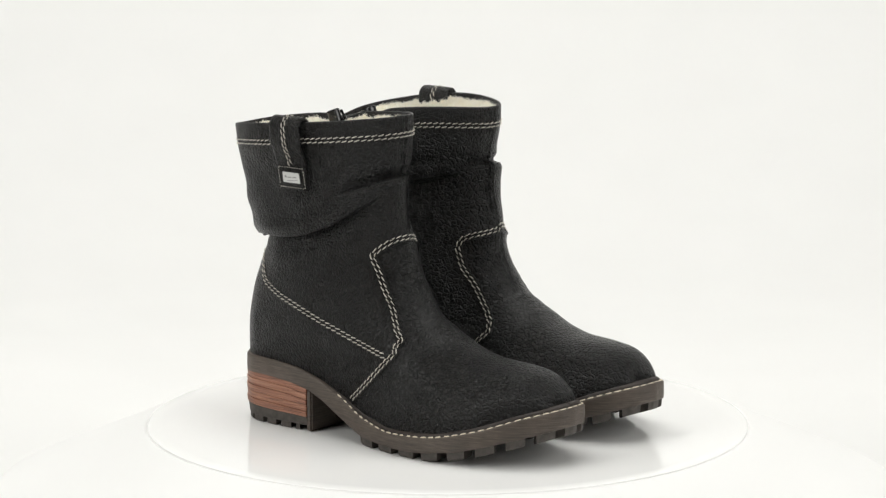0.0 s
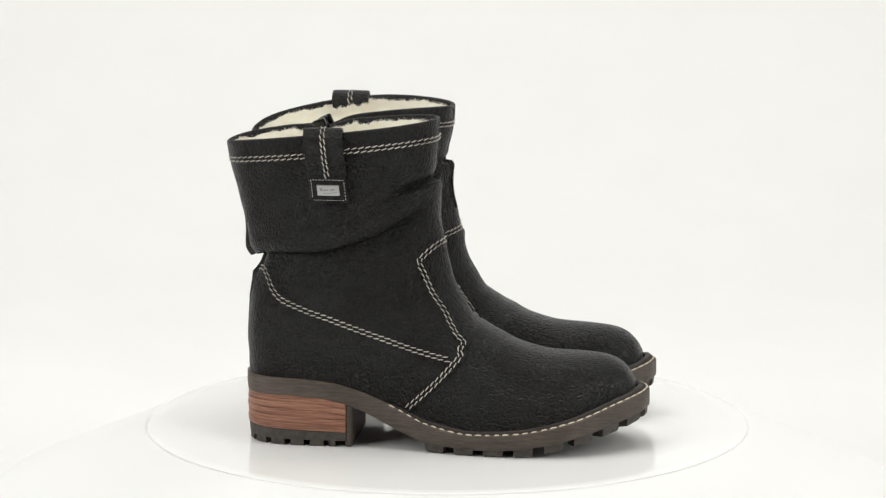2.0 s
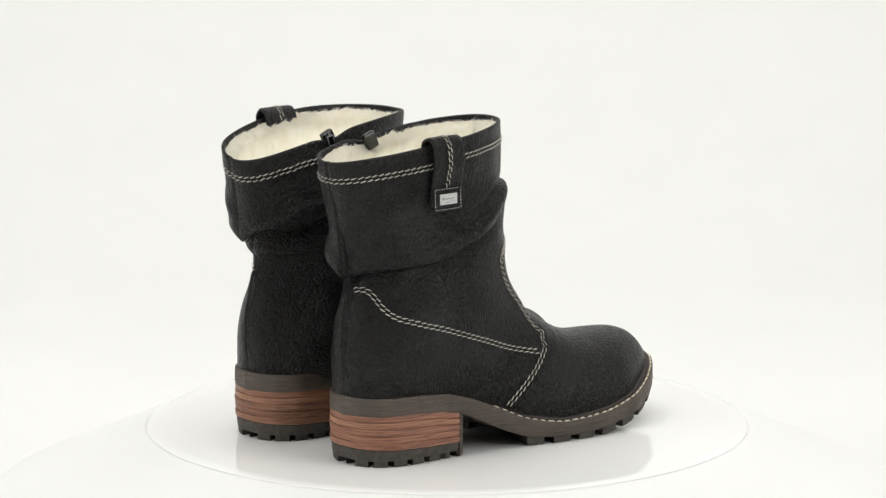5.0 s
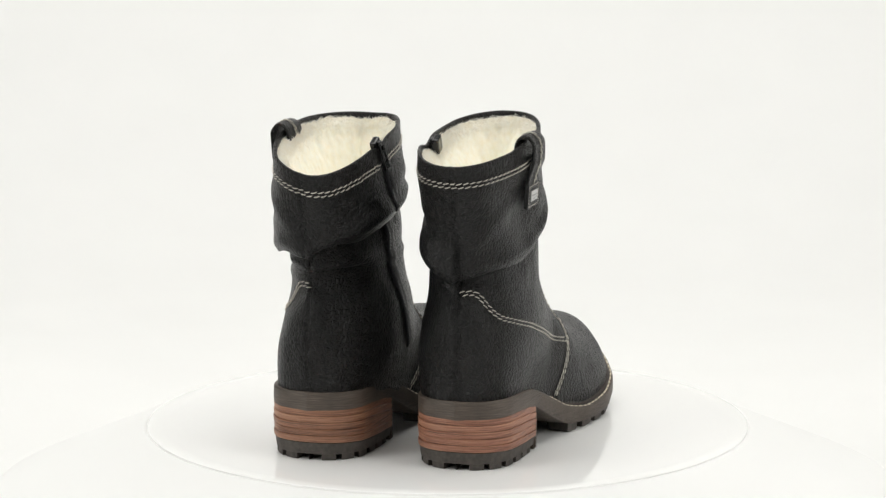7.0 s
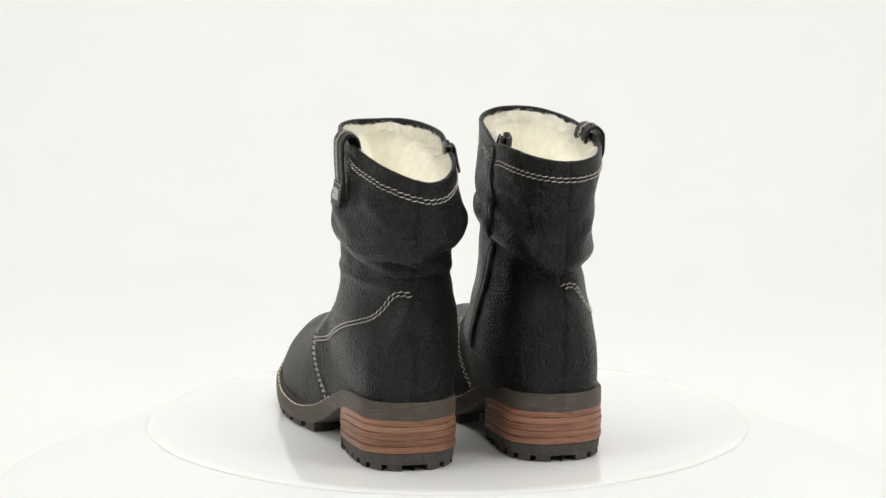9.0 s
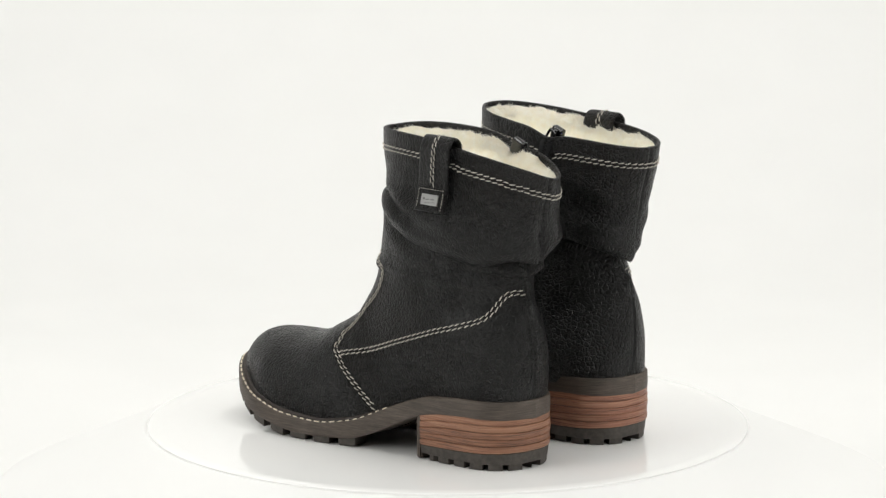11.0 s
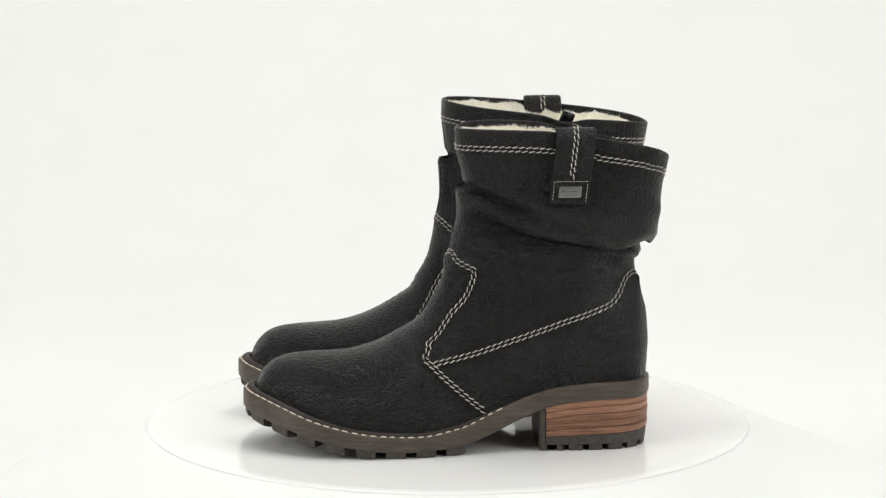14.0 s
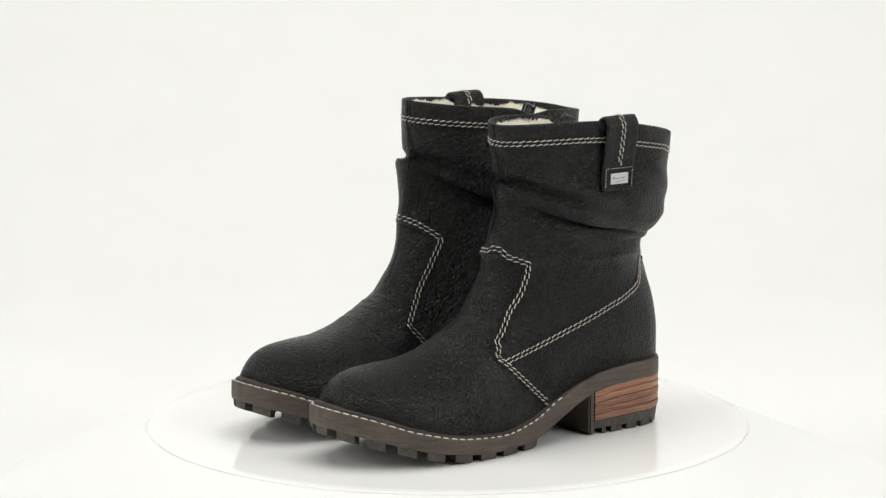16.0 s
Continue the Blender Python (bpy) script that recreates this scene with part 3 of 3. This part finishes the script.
def build_boot(side, at):
    name = "boot"
    word = "one deep fold round the back" if side > 0 else "a low rim and two folds behind"
    boot = tagged(new(name), "black leather ankle boot with " + word, "boot", "pair of boots")
    P, N = boot_surface(side)
    W = P.copy()
    W[..., 0] *= side
    rows, cols = P.shape[:2]
    verts = W.reshape(-1, 3)
    faces = grid_faces(rows, cols, flip=side < 0)
    tip = len(verts)
    verts = np.concatenate([verts, [[0.002 * side, float(P[-1, :, 1].max()) + 0.0005, 0.045]]])
    faces += [((rows - 1) * cols + j, (rows - 1) * cols + (j + 1) % cols, tip)[::1 if side > 0 else -1] for j in range(cols)]
    # turned-in rim: a rounded lip and a facing inside
    rim, inward = P[0], -N[0]
    inward = inward * np.array([1, 1, 0])
    inward /= np.linalg.norm(inward, axis=1, keepdims=True)
    start = len(verts)
    lip = [(0.0004, 0.0010), (0.0014, 0.0014), (0.0024, 0.0008), (0.0028, -0.0008), (0.0030, -0.006), (0.0034, -0.012)]
    extra = np.concatenate([rim + inward * d + np.array([0, 0, h]) for d, h in lip])
    extra[:, 0] *= side
    verts = np.concatenate([verts, extra])
    for k in range(len(lip)):
        for j in range(cols):
            n = (j + 1) % cols
            lo_a, lo_b = (j, n) if k == 0 else (start + (k - 1) * cols + j, start + (k - 1) * cols + n)
            q = (lo_b, lo_a, start + k * cols + j, start + k * cols + n)
            faces.append(q[::1 if side > 0 else -1])
    upper_me = mesh_from("upper", verts, faces)
    upper = part("upper", upper_me, LEATHER, boot, "black pebbled leather upper, slouched in folds")
    build_sole(boot, side)
    skin = BVHTree.FromPolygons([tuple(v) for v in verts[:tip]], faces[:(rows - 1) * cols])
    build_trim(boot, upper, side, P, N, skin)
    boot.matrix_world = at
    return boot


# ---------- trim: stitching, lining, tab, plate, zip ----------
def smooth_path(guides, spacing):
    """Evenly spaced points along a smooth curve through the guides."""
    g = np.array(guides, float)
    t = np.concatenate([[0], np.cumsum(np.linalg.norm(np.diff(g, axis=0), axis=1))])
    u = np.linspace(0, t[-1], 400)
    c = np.stack([glide(t, g[:, k])(u) for k in range(3)], 1)
    for _ in range(2):
        c[1:-1] = (c[:-2] + 2 * c[1:-1] + c[2:]) / 4
    d = np.concatenate([[0], np.cumsum(np.linalg.norm(np.diff(c, axis=0), axis=1))])
    s = np.arange(0, d[-1], spacing)
    return np.stack([np.interp(s, d, c[:, k]) for k in range(3)], 1)


def on_skin(skin, points, lift=0.0, inwards=False):
    """The points moved onto the leather, with the outward normals there."""
    places = []
    for p in points:
        p = Vector(p)
        place = None
        if inwards:
            way = (Vector((0, max(p.y, -0.065), p.z)) - p).normalized()
            place = skin.ray_cast(p - way * 0.02, way)[0]
        if place is None:
            place = skin.find_nearest(p)[0]
        places.append(place)
    for _ in range(2):
        places = [places[0]] + [(a + b * 2 + c) / 4 for a, b, c in zip(places, places[1:], places[2:])] + [places[-1]]
    out = []
    for p in places:
        place, normal, _, _ = skin.find_nearest(p)
        out.append((place + normal * lift, normal))
    return out


def outward(pairs):
    mid = Vector((0, -0.06, 0.12))
    return [(p, n if n.dot(p - Vector((0, p.y * 0.8 - 0.012, p.z - 0.01))) > 0 else -n) for p, n in pairs]


def stitch_run(pairs, offset, length, gap, radius, slant=0.0, phase=0.0):
    """Short thread capsules along a run of (place, normal), offset to its side."""
    verts, faces = [], []
    pts = [p for p, n in pairs]
    acc = [0.0]
    for a, b in zip(pts, pts[1:]):
        acc.append(acc[-1] + (b - a).length)
    total = acc[-1]

    def at(s):
        i = min(max(int(np.searchsorted(acc, s)) - 1, 0), len(pts) - 2)
        f = min(max((s - acc[i]) / max(acc[i + 1] - acc[i], 1e-9), 0), 1)
        p = pts[i].lerp(pts[i + 1], f)
        n = pairs[i][1].lerp(pairs[i + 1][1], f).normalized()
        j0, j1 = max(i - 2, 0), min(i + 3, len(pts) - 1)
        d = (pts[j1] - pts[j0]).normalized()
        return p, n, d
    s = phase
    while s + length < total:
        row = []
        for k in range(5):
            f = k / 4
            p, n, d = at(s + length * f)
            w = n.cross(d)
            h = (0.0001, 0.0007, 0.00085, 0.0007, 0.0001)[k] * radius / 0.0005 * 0.75
            row.append(p + w * (offset + slant * (f - 0.5)) + n * h)
        v, fs = tube(row, radius, 5)
        faces += [tuple(q + len(verts) for q in f) for f in fs]
        verts += v
        s += length + gap + random.uniform(-0.00012, 0.00012)
    return verts, faces


def stitched(name, runs, mat, parent, label):
    verts, faces = [], []
    for v, f in runs:
        faces += [tuple(q + len(verts) for q in ff) for ff in f]
        verts += v
    return part(name, mesh_from(name, verts, faces), mat, parent, label, "stuff")


def double_row(pairs, half=0.00135):
    return [stitch_run(pairs, half, 0.0041, 0.0008, 0.00045, 0.0010), stitch_run(pairs, -half, 0.0041, 0.0008, 0.00045, 0.0010, 0.0022)]


VAMP = [(0.000, 0.014, 0.150), (0.012, 0.010, 0.149), (0.024, 0.002, 0.1445), (0.0325, -0.0075, 0.1375), (0.0345, -0.0098, 0.1355), (0.0350, -0.0096, 0.1335), (0.039, -0.003, 0.122),
        (0.042, 0.009, 0.106), (0.046, 0.0190, 0.089), (0.048, 0.0195, 0.079), (0.050, 0.0125, 0.066), (0.053, -0.004, 0.048), (0.052, -0.0245, 0.029)]
COUNTER = [(0.0000, -0.139, 0.1240), (0.007, -0.138, 0.1250), (0.0118, -0.1355, 0.1242), (0.0155, -0.133, 0.1212), (0.0210, -0.126, 0.1128), (0.0270, -0.116, 0.1056), (0.0345, -0.1015, 0.1006),
           (0.042, -0.074, 0.093), (0.044, -0.041, 0.082), (0.047, -0.009, 0.071), (0.048, 0.013, 0.066)]


def build_trim(boot, upper, side, P, N, skin):
    flip = np.array([side, 1, 1])

    def run(guides, inwards=False):
        return outward(on_skin(skin, smooth_path(np.array(guides) * flip, 0.0012), 0.0, inwards))
    low = np.array(VAMP)
    if side < 0:
        low[:, 2] -= 0.0065 * step((low[:, 2] - 0.10) / 0.03)
        low[:, 1] += 0.0048 * np.exp(-((low[:, 2] - 0.088) / 0.034) ** 2)
    else:
        low[:, 1] += 0.0045 * np.exp(-((low[:, 2] - 0.113) / 0.022) ** 2) + 0.0052 * np.exp(-((low[:, 2] - 0.108) / 0.024) ** 2)
    outer, inner = run(low), run(low * np.array([-0.98, 1, 1]))
    stitched("vamp_stitching", double_row(outer) + double_row(inner), THREAD, upper, "double row of pale stitches along the vamp")
    stitched("counter_stitching", double_row(run(COUNTER if side > 0 else COUNTER + [(0.0485, 0.0185, 0.0645)], True)), THREAD, upper, "double row of pale stitches along the heel counter")
    # overlapping leather edge beside the vamp rows
    edge_v, edge_f = [], []
    for pairs in (outer, inner):
        line = []
        for i, (p, n) in enumerate(pairs):
            d = (pairs[min(i + 1, len(pairs) - 1)][0] - pairs[max(i - 1, 0)][0]).normalized()
            line.append(p + n.cross(d) * (0.0031 if (pairs is outer) == (side > 0) else -0.0031))
        v, f = tube(line, 0.0007, 6)
        edge_f += [tuple(q + len(edge_v) for q in ff) for ff in f]
        edge_v += v
    part("vamp_edge", mesh_from("vamp_edge", edge_v, edge_f), LEATHER, upper)

    # sewn seam down the back and down the shaft's front
    for name, y0, z1 in (("back_seam", -0.175, 0.056), ("front_seam", 0.03, 0.152)):
        j = P.shape[1] // 2 if y0 < 0 else 0
        line = [(Vector(P[i, j] * flip), Vector(N[i, j] * flip)) for i in range(1, 200) if P[i, j, 2] > z1]
        sv, sf = [], []
        for off in (-0.0021, 0.0021):
            v, f = tube([p + Vector((off, 0, 0)) + n * 0.0002 for p, n in line], 0.0005, 6)
            sf += [tuple(q + len(sv) for q in g) for g in f]
            sv += v
        part(name, mesh_from(name, sv, sf), LEATHER, upper)

    # collar rows, a steady way below the rim
    drop = np.concatenate([np.zeros((1, P.shape[1])), np.cumsum(np.linalg.norm(np.diff(P[:80], axis=0), axis=2), axis=0)])
    pairs = []
    for j in range(P.shape[1]):
        i = int(np.searchsorted(drop[:, j], 0.0122))
        pairs.append((Vector(P[i, j] * flip), Vector(N[i, j] * flip)))
    ang = np.degrees(np.arctan2(P[0, :, 0] / 0.037, (P[0, :, 1] + 0.0785) / 0.074))
    cut = int(np.argmin(np.abs(ang + 98)))
    pairs = pairs[cut + 5:] + pairs[:cut - 4]
    stitched("collar_stitching", double_row(pairs, 0.0014), THREAD, upper, "double row of pale stitches under the rim")

    # fleece lining: a puffed, tufted wall that starts below the leather facing
    rng = np.random.RandomState(5 if side > 0 else 6)
    cols_used = np.arange(0, P.shape[1])
    nc = len(cols_used)
    around = cols_used * math.tau / nc
    start = 4.0 + 2.6 * np.array([noise.noise(Vector((3 * math.cos(a), 3 * math.sin(a), 9.0 * side))) + 0.7 * noise.noise(Vector((11 * math.cos(a), 11 * math.sin(a), 2.0))) for a in around])
    level = np.clip(start - 1.0, 1.0, 7.0)
    n2 = N[0] * np.array([1, 1, 0])
    n2 = n2 / np.linalg.norm(n2, axis=1, keepdims=True)
    steps = 40
    fv, out_n = [], []
    for k in range(steps):
        f = k / (steps - 1)
        zs = P[0, :, 2] - level * 0.00085 - f * (0.060 - level * 0.00085)
        base = np.column_stack([P[0, :, 0], P[0, :, 1], zs]) - n2 * 0.0004 * k
        puff = 0.0028 + 0.0068 * math.sin(min(k / 4.0, 1.0) * math.pi / 2) + 0.0050 * min(max(k - 8, 0) / 24, 1.0)
        for j in range(nc):
            q = Vector(base[j])
            tuft = noise.noise(q * 95) * 0.8 + noise.noise(q * 210) * 0.5
            fv.append((base[j] - n2[j] * (puff + 0.0013 * tuft) + np.array([0, 0, 0.0008 * tuft])) * flip)
            out_n.append(n2[j] * flip)
    ring0 = np.array(fv[-nc:])
    mid = ring0.mean(axis=0)
    for f in (0.85, 0.7, 0.55, 0.4, 0.25, 0.06):
        for q in ring0:
            p = mid + (q - mid) * f
            fv.append(p + np.array([0, 0, 0.004 * noise.noise(Vector(p) * 60) + 0.002 * noise.noise(Vector(p) * 200) + 0.006 * (f - 1)]))
    ff = grid_faces(steps + 6, nc, flip=side > 0)
    ff.append(tuple(range(len(fv) - nc, len(fv))))
    lining = part("lining", mesh_from("lining", fv, ff), FLEECE, boot, "thick cream fleece lining")
    # curled fibres on it, densest near the rim
    many = 22000
    A = np.array(fv)
    kk = np.minimum(np.abs(rng.normal(0, 4.0, many)).astype(int), steps - 3)
    jj = rng.randint(0, nc, many)
    root = A[kk * nc + jj] + (A[(kk + 1) * nc + (jj + 1) % nc] - A[kk * nc + jj]) * rng.uniform(0, 1, (many, 1))
    inw = -np.array(out_n)[kk * nc + jj]
    clump = np.array([[noise.noise(Vector(r) * 170), noise.noise(Vector(r) * 170 + Vector((31, 0, 0))), noise.noise(Vector(r) * 170 + Vector((0, 57, 0)))] for r in root])
    high = np.clip(1 - kk / 5.0, 0, 1)[:, None]
    d0 = inw * (0.75 - 0.5 * high) + clump * 1.5 + rng.normal(0, 0.35, (many, 3)) + np.array([0, 0, 1.0]) * (0.15 + 0.45 * high)
    d0 += inw * np.maximum(0.1 - (d0 * inw).sum(axis=1, keepdims=True), 0)
    d0 /= np.linalg.norm(d0, axis=1, keepdims=True)
    curl = clump[:, [1, 2, 0]] * 2.2 + rng.normal(0, 0.8, (many, 3))
    L = rng.uniform(0.0010, 0.0026, (many, 1)) * (0.55 + 0.75 * high)
    root = root - d0 * 0.0006
    p1 = root + d0 * L * 0.5
    d1 = d0 + curl * 0.6
    p2 = p1 + d1 / np.linalg.norm(d1, axis=1, keepdims=True) * L * 0.35
    d2 = d1 + curl * 0.8
    p3 = p2 + d2 / np.linalg.norm(d2, axis=1, keepdims=True) * L * 0.3
    ax = np.cross(d0, rng.normal(0, 1, (many, 3)))
    ax /= np.linalg.norm(ax, axis=1, keepdims=True)
    ay = np.cross(d0, ax)
    sect = [ax, -0.5 * ax + 0.87 * ay, -0.5 * ax - 0.87 * ay]
    V = np.stack([p + c * r for p, r in ((root, 0.00013), (p1, 0.00012), (p2, 0.00010)) for c in sect] + [p3], 1).reshape(-1, 3)
    tri = []
    for r in range(2):
        for c in range(3):
            e = (c + 1) % 3
            tri.append((r * 3 + c, r * 3 + e, r * 3 + 3 + e, r * 3 + 3 + c))
    tip = [(6, 7, 9), (7, 8, 9), (8, 6, 9)]
    hf = [tuple(q + o for q in f) for o in range(0, many * 10, 10) for f in tri + tip]
    part("fluff", mesh_from("fluff", V, hf), FLEECE, lining, "curly cream fleece fibres", "stuff")

    # pull tab on the outer side: a strap looped over the rim
    y_top = -0.079 if side > 0 else -0.084
    y_low = -0.0745 if side > 0 else -0.0785

    def skin_x(y, z):
        hit = skin.ray_cast(Vector((side * 0.2, y, z)), Vector((-side, 0, 0)))
        return abs(hit[0].x) if hit[0] else 0.037
    j_tab = int(np.argmin(np.abs(P[0, :, 1] - y_top) + (P[0, :, 0] < 0)))
    rim_z, rim_x = float(P[0, j_tab, 2]), float(P[0, j_tab, 0])
    z_low = 0.1785 if side > 0 else 0.1800
    x_low = skin_x(y_low, z_low + 0.006) + 0.0012
    stand = 0.0056 if side > 0 else 0.0046
    path = [(rim_x - 0.0060, rim_z - 0.020), (rim_x - 0.0058, rim_z - 0.004), (rim_x - 0.0040, rim_z + 0.0020), (rim_x + 0.0005, rim_z + 0.0042),
            (rim_x + stand - 0.0026, rim_z + 0.0028), (rim_x + stand, rim_z - 0.002), (rim_x + stand - 0.0002, rim_z - 0.012)]
    for f in (0.25, 0.5, 0.75, 0.9, 1.0):
        z = (rim_z - 0.012) * (1 - f) + z_low * f
        y = y_top + (y_low - y_top) * (rim_z - z) / (rim_z - z_low)
        need = max(skin_x(y + dy, z) for dy in (-0.012, 0, 0.012)) + 0.0016
        g = min(1.0, f * 1.9)
        path.append((max(need, (rim_x + stand) * (1 - g) + x_low * g), z))
    pts = smooth_path([(x, 0, z) for x, z in path], 0.0012)
    verts, faces = [], []
    cross = [(-0.0140, 0.0006), (-0.0137, 0.0018), (-0.012, 0.0021), (0.0, 0.0022), (0.012, 0.0021), (0.0137, 0.0018), (0.0140, 0.0006), (0.0137, 0.0), (0.0, 0.0), (-0.0137, 0.0)]
    centre = []
    for i, p in enumerate(pts):
        d = pts[min(i + 1, len(pts) - 1)] - pts[max(i - 1, 0)]
        d /= np.linalg.norm(d)
        nx, nz = -d[2], d[0]
        y = y_top + (y_low - y_top) * np.clip((rim_z - p[2]) / (rim_z - z_low), 0, 1)
        for w, h in cross:
            verts.append(((p[0] + nx * h) * side, y + w, p[2] + nz * h))
        centre.append((Vector(((p[0] + nx * 0.0022) * side, y, p[2] + nz * 0.0022)), Vector((nx * side, 0, nz))))
    faces = grid_faces(len(pts), len(cross), flip=side < 0)
    faces += [tuple(range(len(cross))), tuple(range(len(verts) - len(cross), len(verts)))[::-1]]
    tab = part("pull_tab", mesh_from("pull_tab", verts, faces), LEATHER, boot, "black leather pull tab looped over the rim")
    k0 = next(i for i, p in enumerate(pts) if p[2] > rim_z - 0.004)
    k1 = next(i for i in range(len(pts) - 1, 0, -1) if pts[i][2] > z_low + 0.0150)
    stitched("tab_stitching", double_row(centre[k0:k1], 0.00125), THREAD, tab, "double row of pale stitches down the tab")
    # sewn patch with a metal plate at the foot of the tab
    k = next(i for i in range(len(pts) - 1, 0, -1) if pts[i][2] > z_low + 0.0085)
    p, n = centre[k]
    d = (centre[k + 3][0] - centre[k - 3][0]).normalized()
    frame_m = Matrix((Vector((0, 1, 0)) * side, -d, n)).transposed().to_4x4()
    frame_m.translation = p + n * 0.0004
    bm = bmesh.new()
    box_bm(bm, frame_m, 0.0268, 0.0180, 0.0018, 0.0006)
    patch = part("label_patch", bm, LEATHER, tab, "square black leather label patch")
    runs = []
    for a, b in (((-0.0118, -0.0074), (0.0118, -0.0074)), ((0.0118, -0.0074), (0.0118, 0.0074)), ((0.0118, 0.0074), (-0.0118, 0.0074)), ((-0.0118, 0.0074), (-0.0118, -0.0074))):
        line = [(frame_m @ Vector((a[0] + (b[0] - a[0]) * f, a[1] + (b[1] - a[1]) * f, 0.0009)), n) for f in np.linspace(0, 1, 16)]
        runs.append(stitch_run(line, 0.0, 0.0015, 0.0008, 0.00026))
    stitched("patch_stitching", runs, THREAD, tab, "")
    bm = bmesh.new()
    box_bm(bm, frame_m @ pose(0, 0, 0.0013), 0.0160, 0.0078, 0.0012, 0.0004)
    plate = part("label_plate", bm, SILVER, tab, "small silver metal plate with engraved marks")
    bm = bmesh.new()
    for x, y, w, h in ((-0.0050, 0.0006, 0.0018, 0.0018), (-0.0016, 0.0002, 0.0036, 0.0008), (0.0030, 0.0004, 0.0034, 0.0009), (0.0010, -0.0020, 0.0100, 0.0004)):
        box_bm(bm, frame_m @ pose(x, y, 0.0019, 0, 0, 6), w, h, 0.0002)
    part("engraving", bm, INK, tab)

    # zip on the inner side
    j_zip = cut
    top = P[0, j_zip]
    guides = [(float(top[0]) - 0.002, float(top[1]), float(top[2]) - 0.002), (-0.040, -0.084, 0.205), (-0.042, -0.082, 0.180), (-0.040, -0.077, 0.150), (-0.038, -0.068, 0.120), (-0.043, -0.055, 0.090), (-0.044, -0.044, 0.068)]
    zrun = outward(on_skin(skin, smooth_path(np.array(guides) * flip, 0.0015)))
    zv, zf, teeth = [], [], bmesh.new()
    cross = [(-0.0055, 0.0), (-0.0050, 0.0006), (-0.0016, 0.0008), (0.0016, 0.0008), (0.0050, 0.0006), (0.0055, 0.0)]
    for i, (p, n) in enumerate(zrun):
        d = (zrun[min(i + 1, len(zrun) - 1)][0] - zrun[max(i - 1, 0)][0]).normalized()
        w = n.cross(d)
        zv += [p + w * a + n * (h + 0.0003) for a, h in cross]
        m = Matrix((w, d, n)).transposed().to_4x4()
        m.translation = p + n * 0.0007
        box_bm(teeth, m @ pose(0.0006 * (-1) ** i, 0, 0), 0.0026, 0.0008, 0.0009)
    zf = grid_faces(len(zrun), len(cross), closed=False)
    zipper = part("zip_tape", mesh_from("zip_tape", zv, zf), ZIP_TAPE, boot, "black zip on the inner side")
    part("zip_teeth", teeth, ZIP_METAL, zipper, "", "stuff")
    p, n = zrun[1]
    bm = bmesh.new()
    d = (zrun[0][0] - zrun[4][0]).normalized()
    m = Matrix((n.cross(d), d, n)).transposed().to_4x4()
    m.translation = p - n * (0.0030 if side < 0 else 0.0095) + d * 0.0055
    box_bm(bm, m, 0.0098, 0.0120, 0.0050, 0.0015)
    box_bm(bm, m @ pose(0, 0.0005, 0.0030), 0.0036, 0.0090, 0.0036, 0.0011)
    slider = part("zip_slider", bm, ZIP_METAL, zipper, "glossy black metal zip slider")
    bm = bmesh.new()
    lean = pose(0.001, 0.0035, 0.0048, -9 if side < 0 else -4, 0, 14)
    grip = m @ lean
    for x in (-0.0026, 0.0026):
        box_bm(bm, grip @ pose(x, -0.0075, 0), 0.0017, 0.0150, 0.0016, 0.0005)
    box_bm(bm, grip @ pose(0, -0.0005, 0), 0.0068, 0.0018, 0.0016, 0.0005)
    box_bm(bm, grip @ pose(0, -0.0165, 0), 0.0074, 0.0060 if side < 0 else 0.004, 0.0020, 0.0007)
    part("zip_pull", bm, ZIP_METAL, zipper, "black metal zip pull")


build_room()
TABLE = build_turntable()
RIGHT_AT, LEFT_AT = pose(0.0485, -0.0005, 0, 0, 0, -1.0), pose(-0.0567, 0.0003, 0, 0, 0, -2.5)
BOOT_R = build_boot(1, RIGHT_AT)
BOOT_L = build_boot(-1, LEFT_AT)


def motions():
    walk(BOOT_R, [(t, spin(t) @ RIGHT_AT) for t in TIMES])
    walk(BOOT_L, [(t, spin(t) @ LEFT_AT) for t in TIMES])
    walk(TABLE, [(t, Matrix.Translation((*DISC_AT, 0)) @ spin(t)) for t in TIMES])


motions()
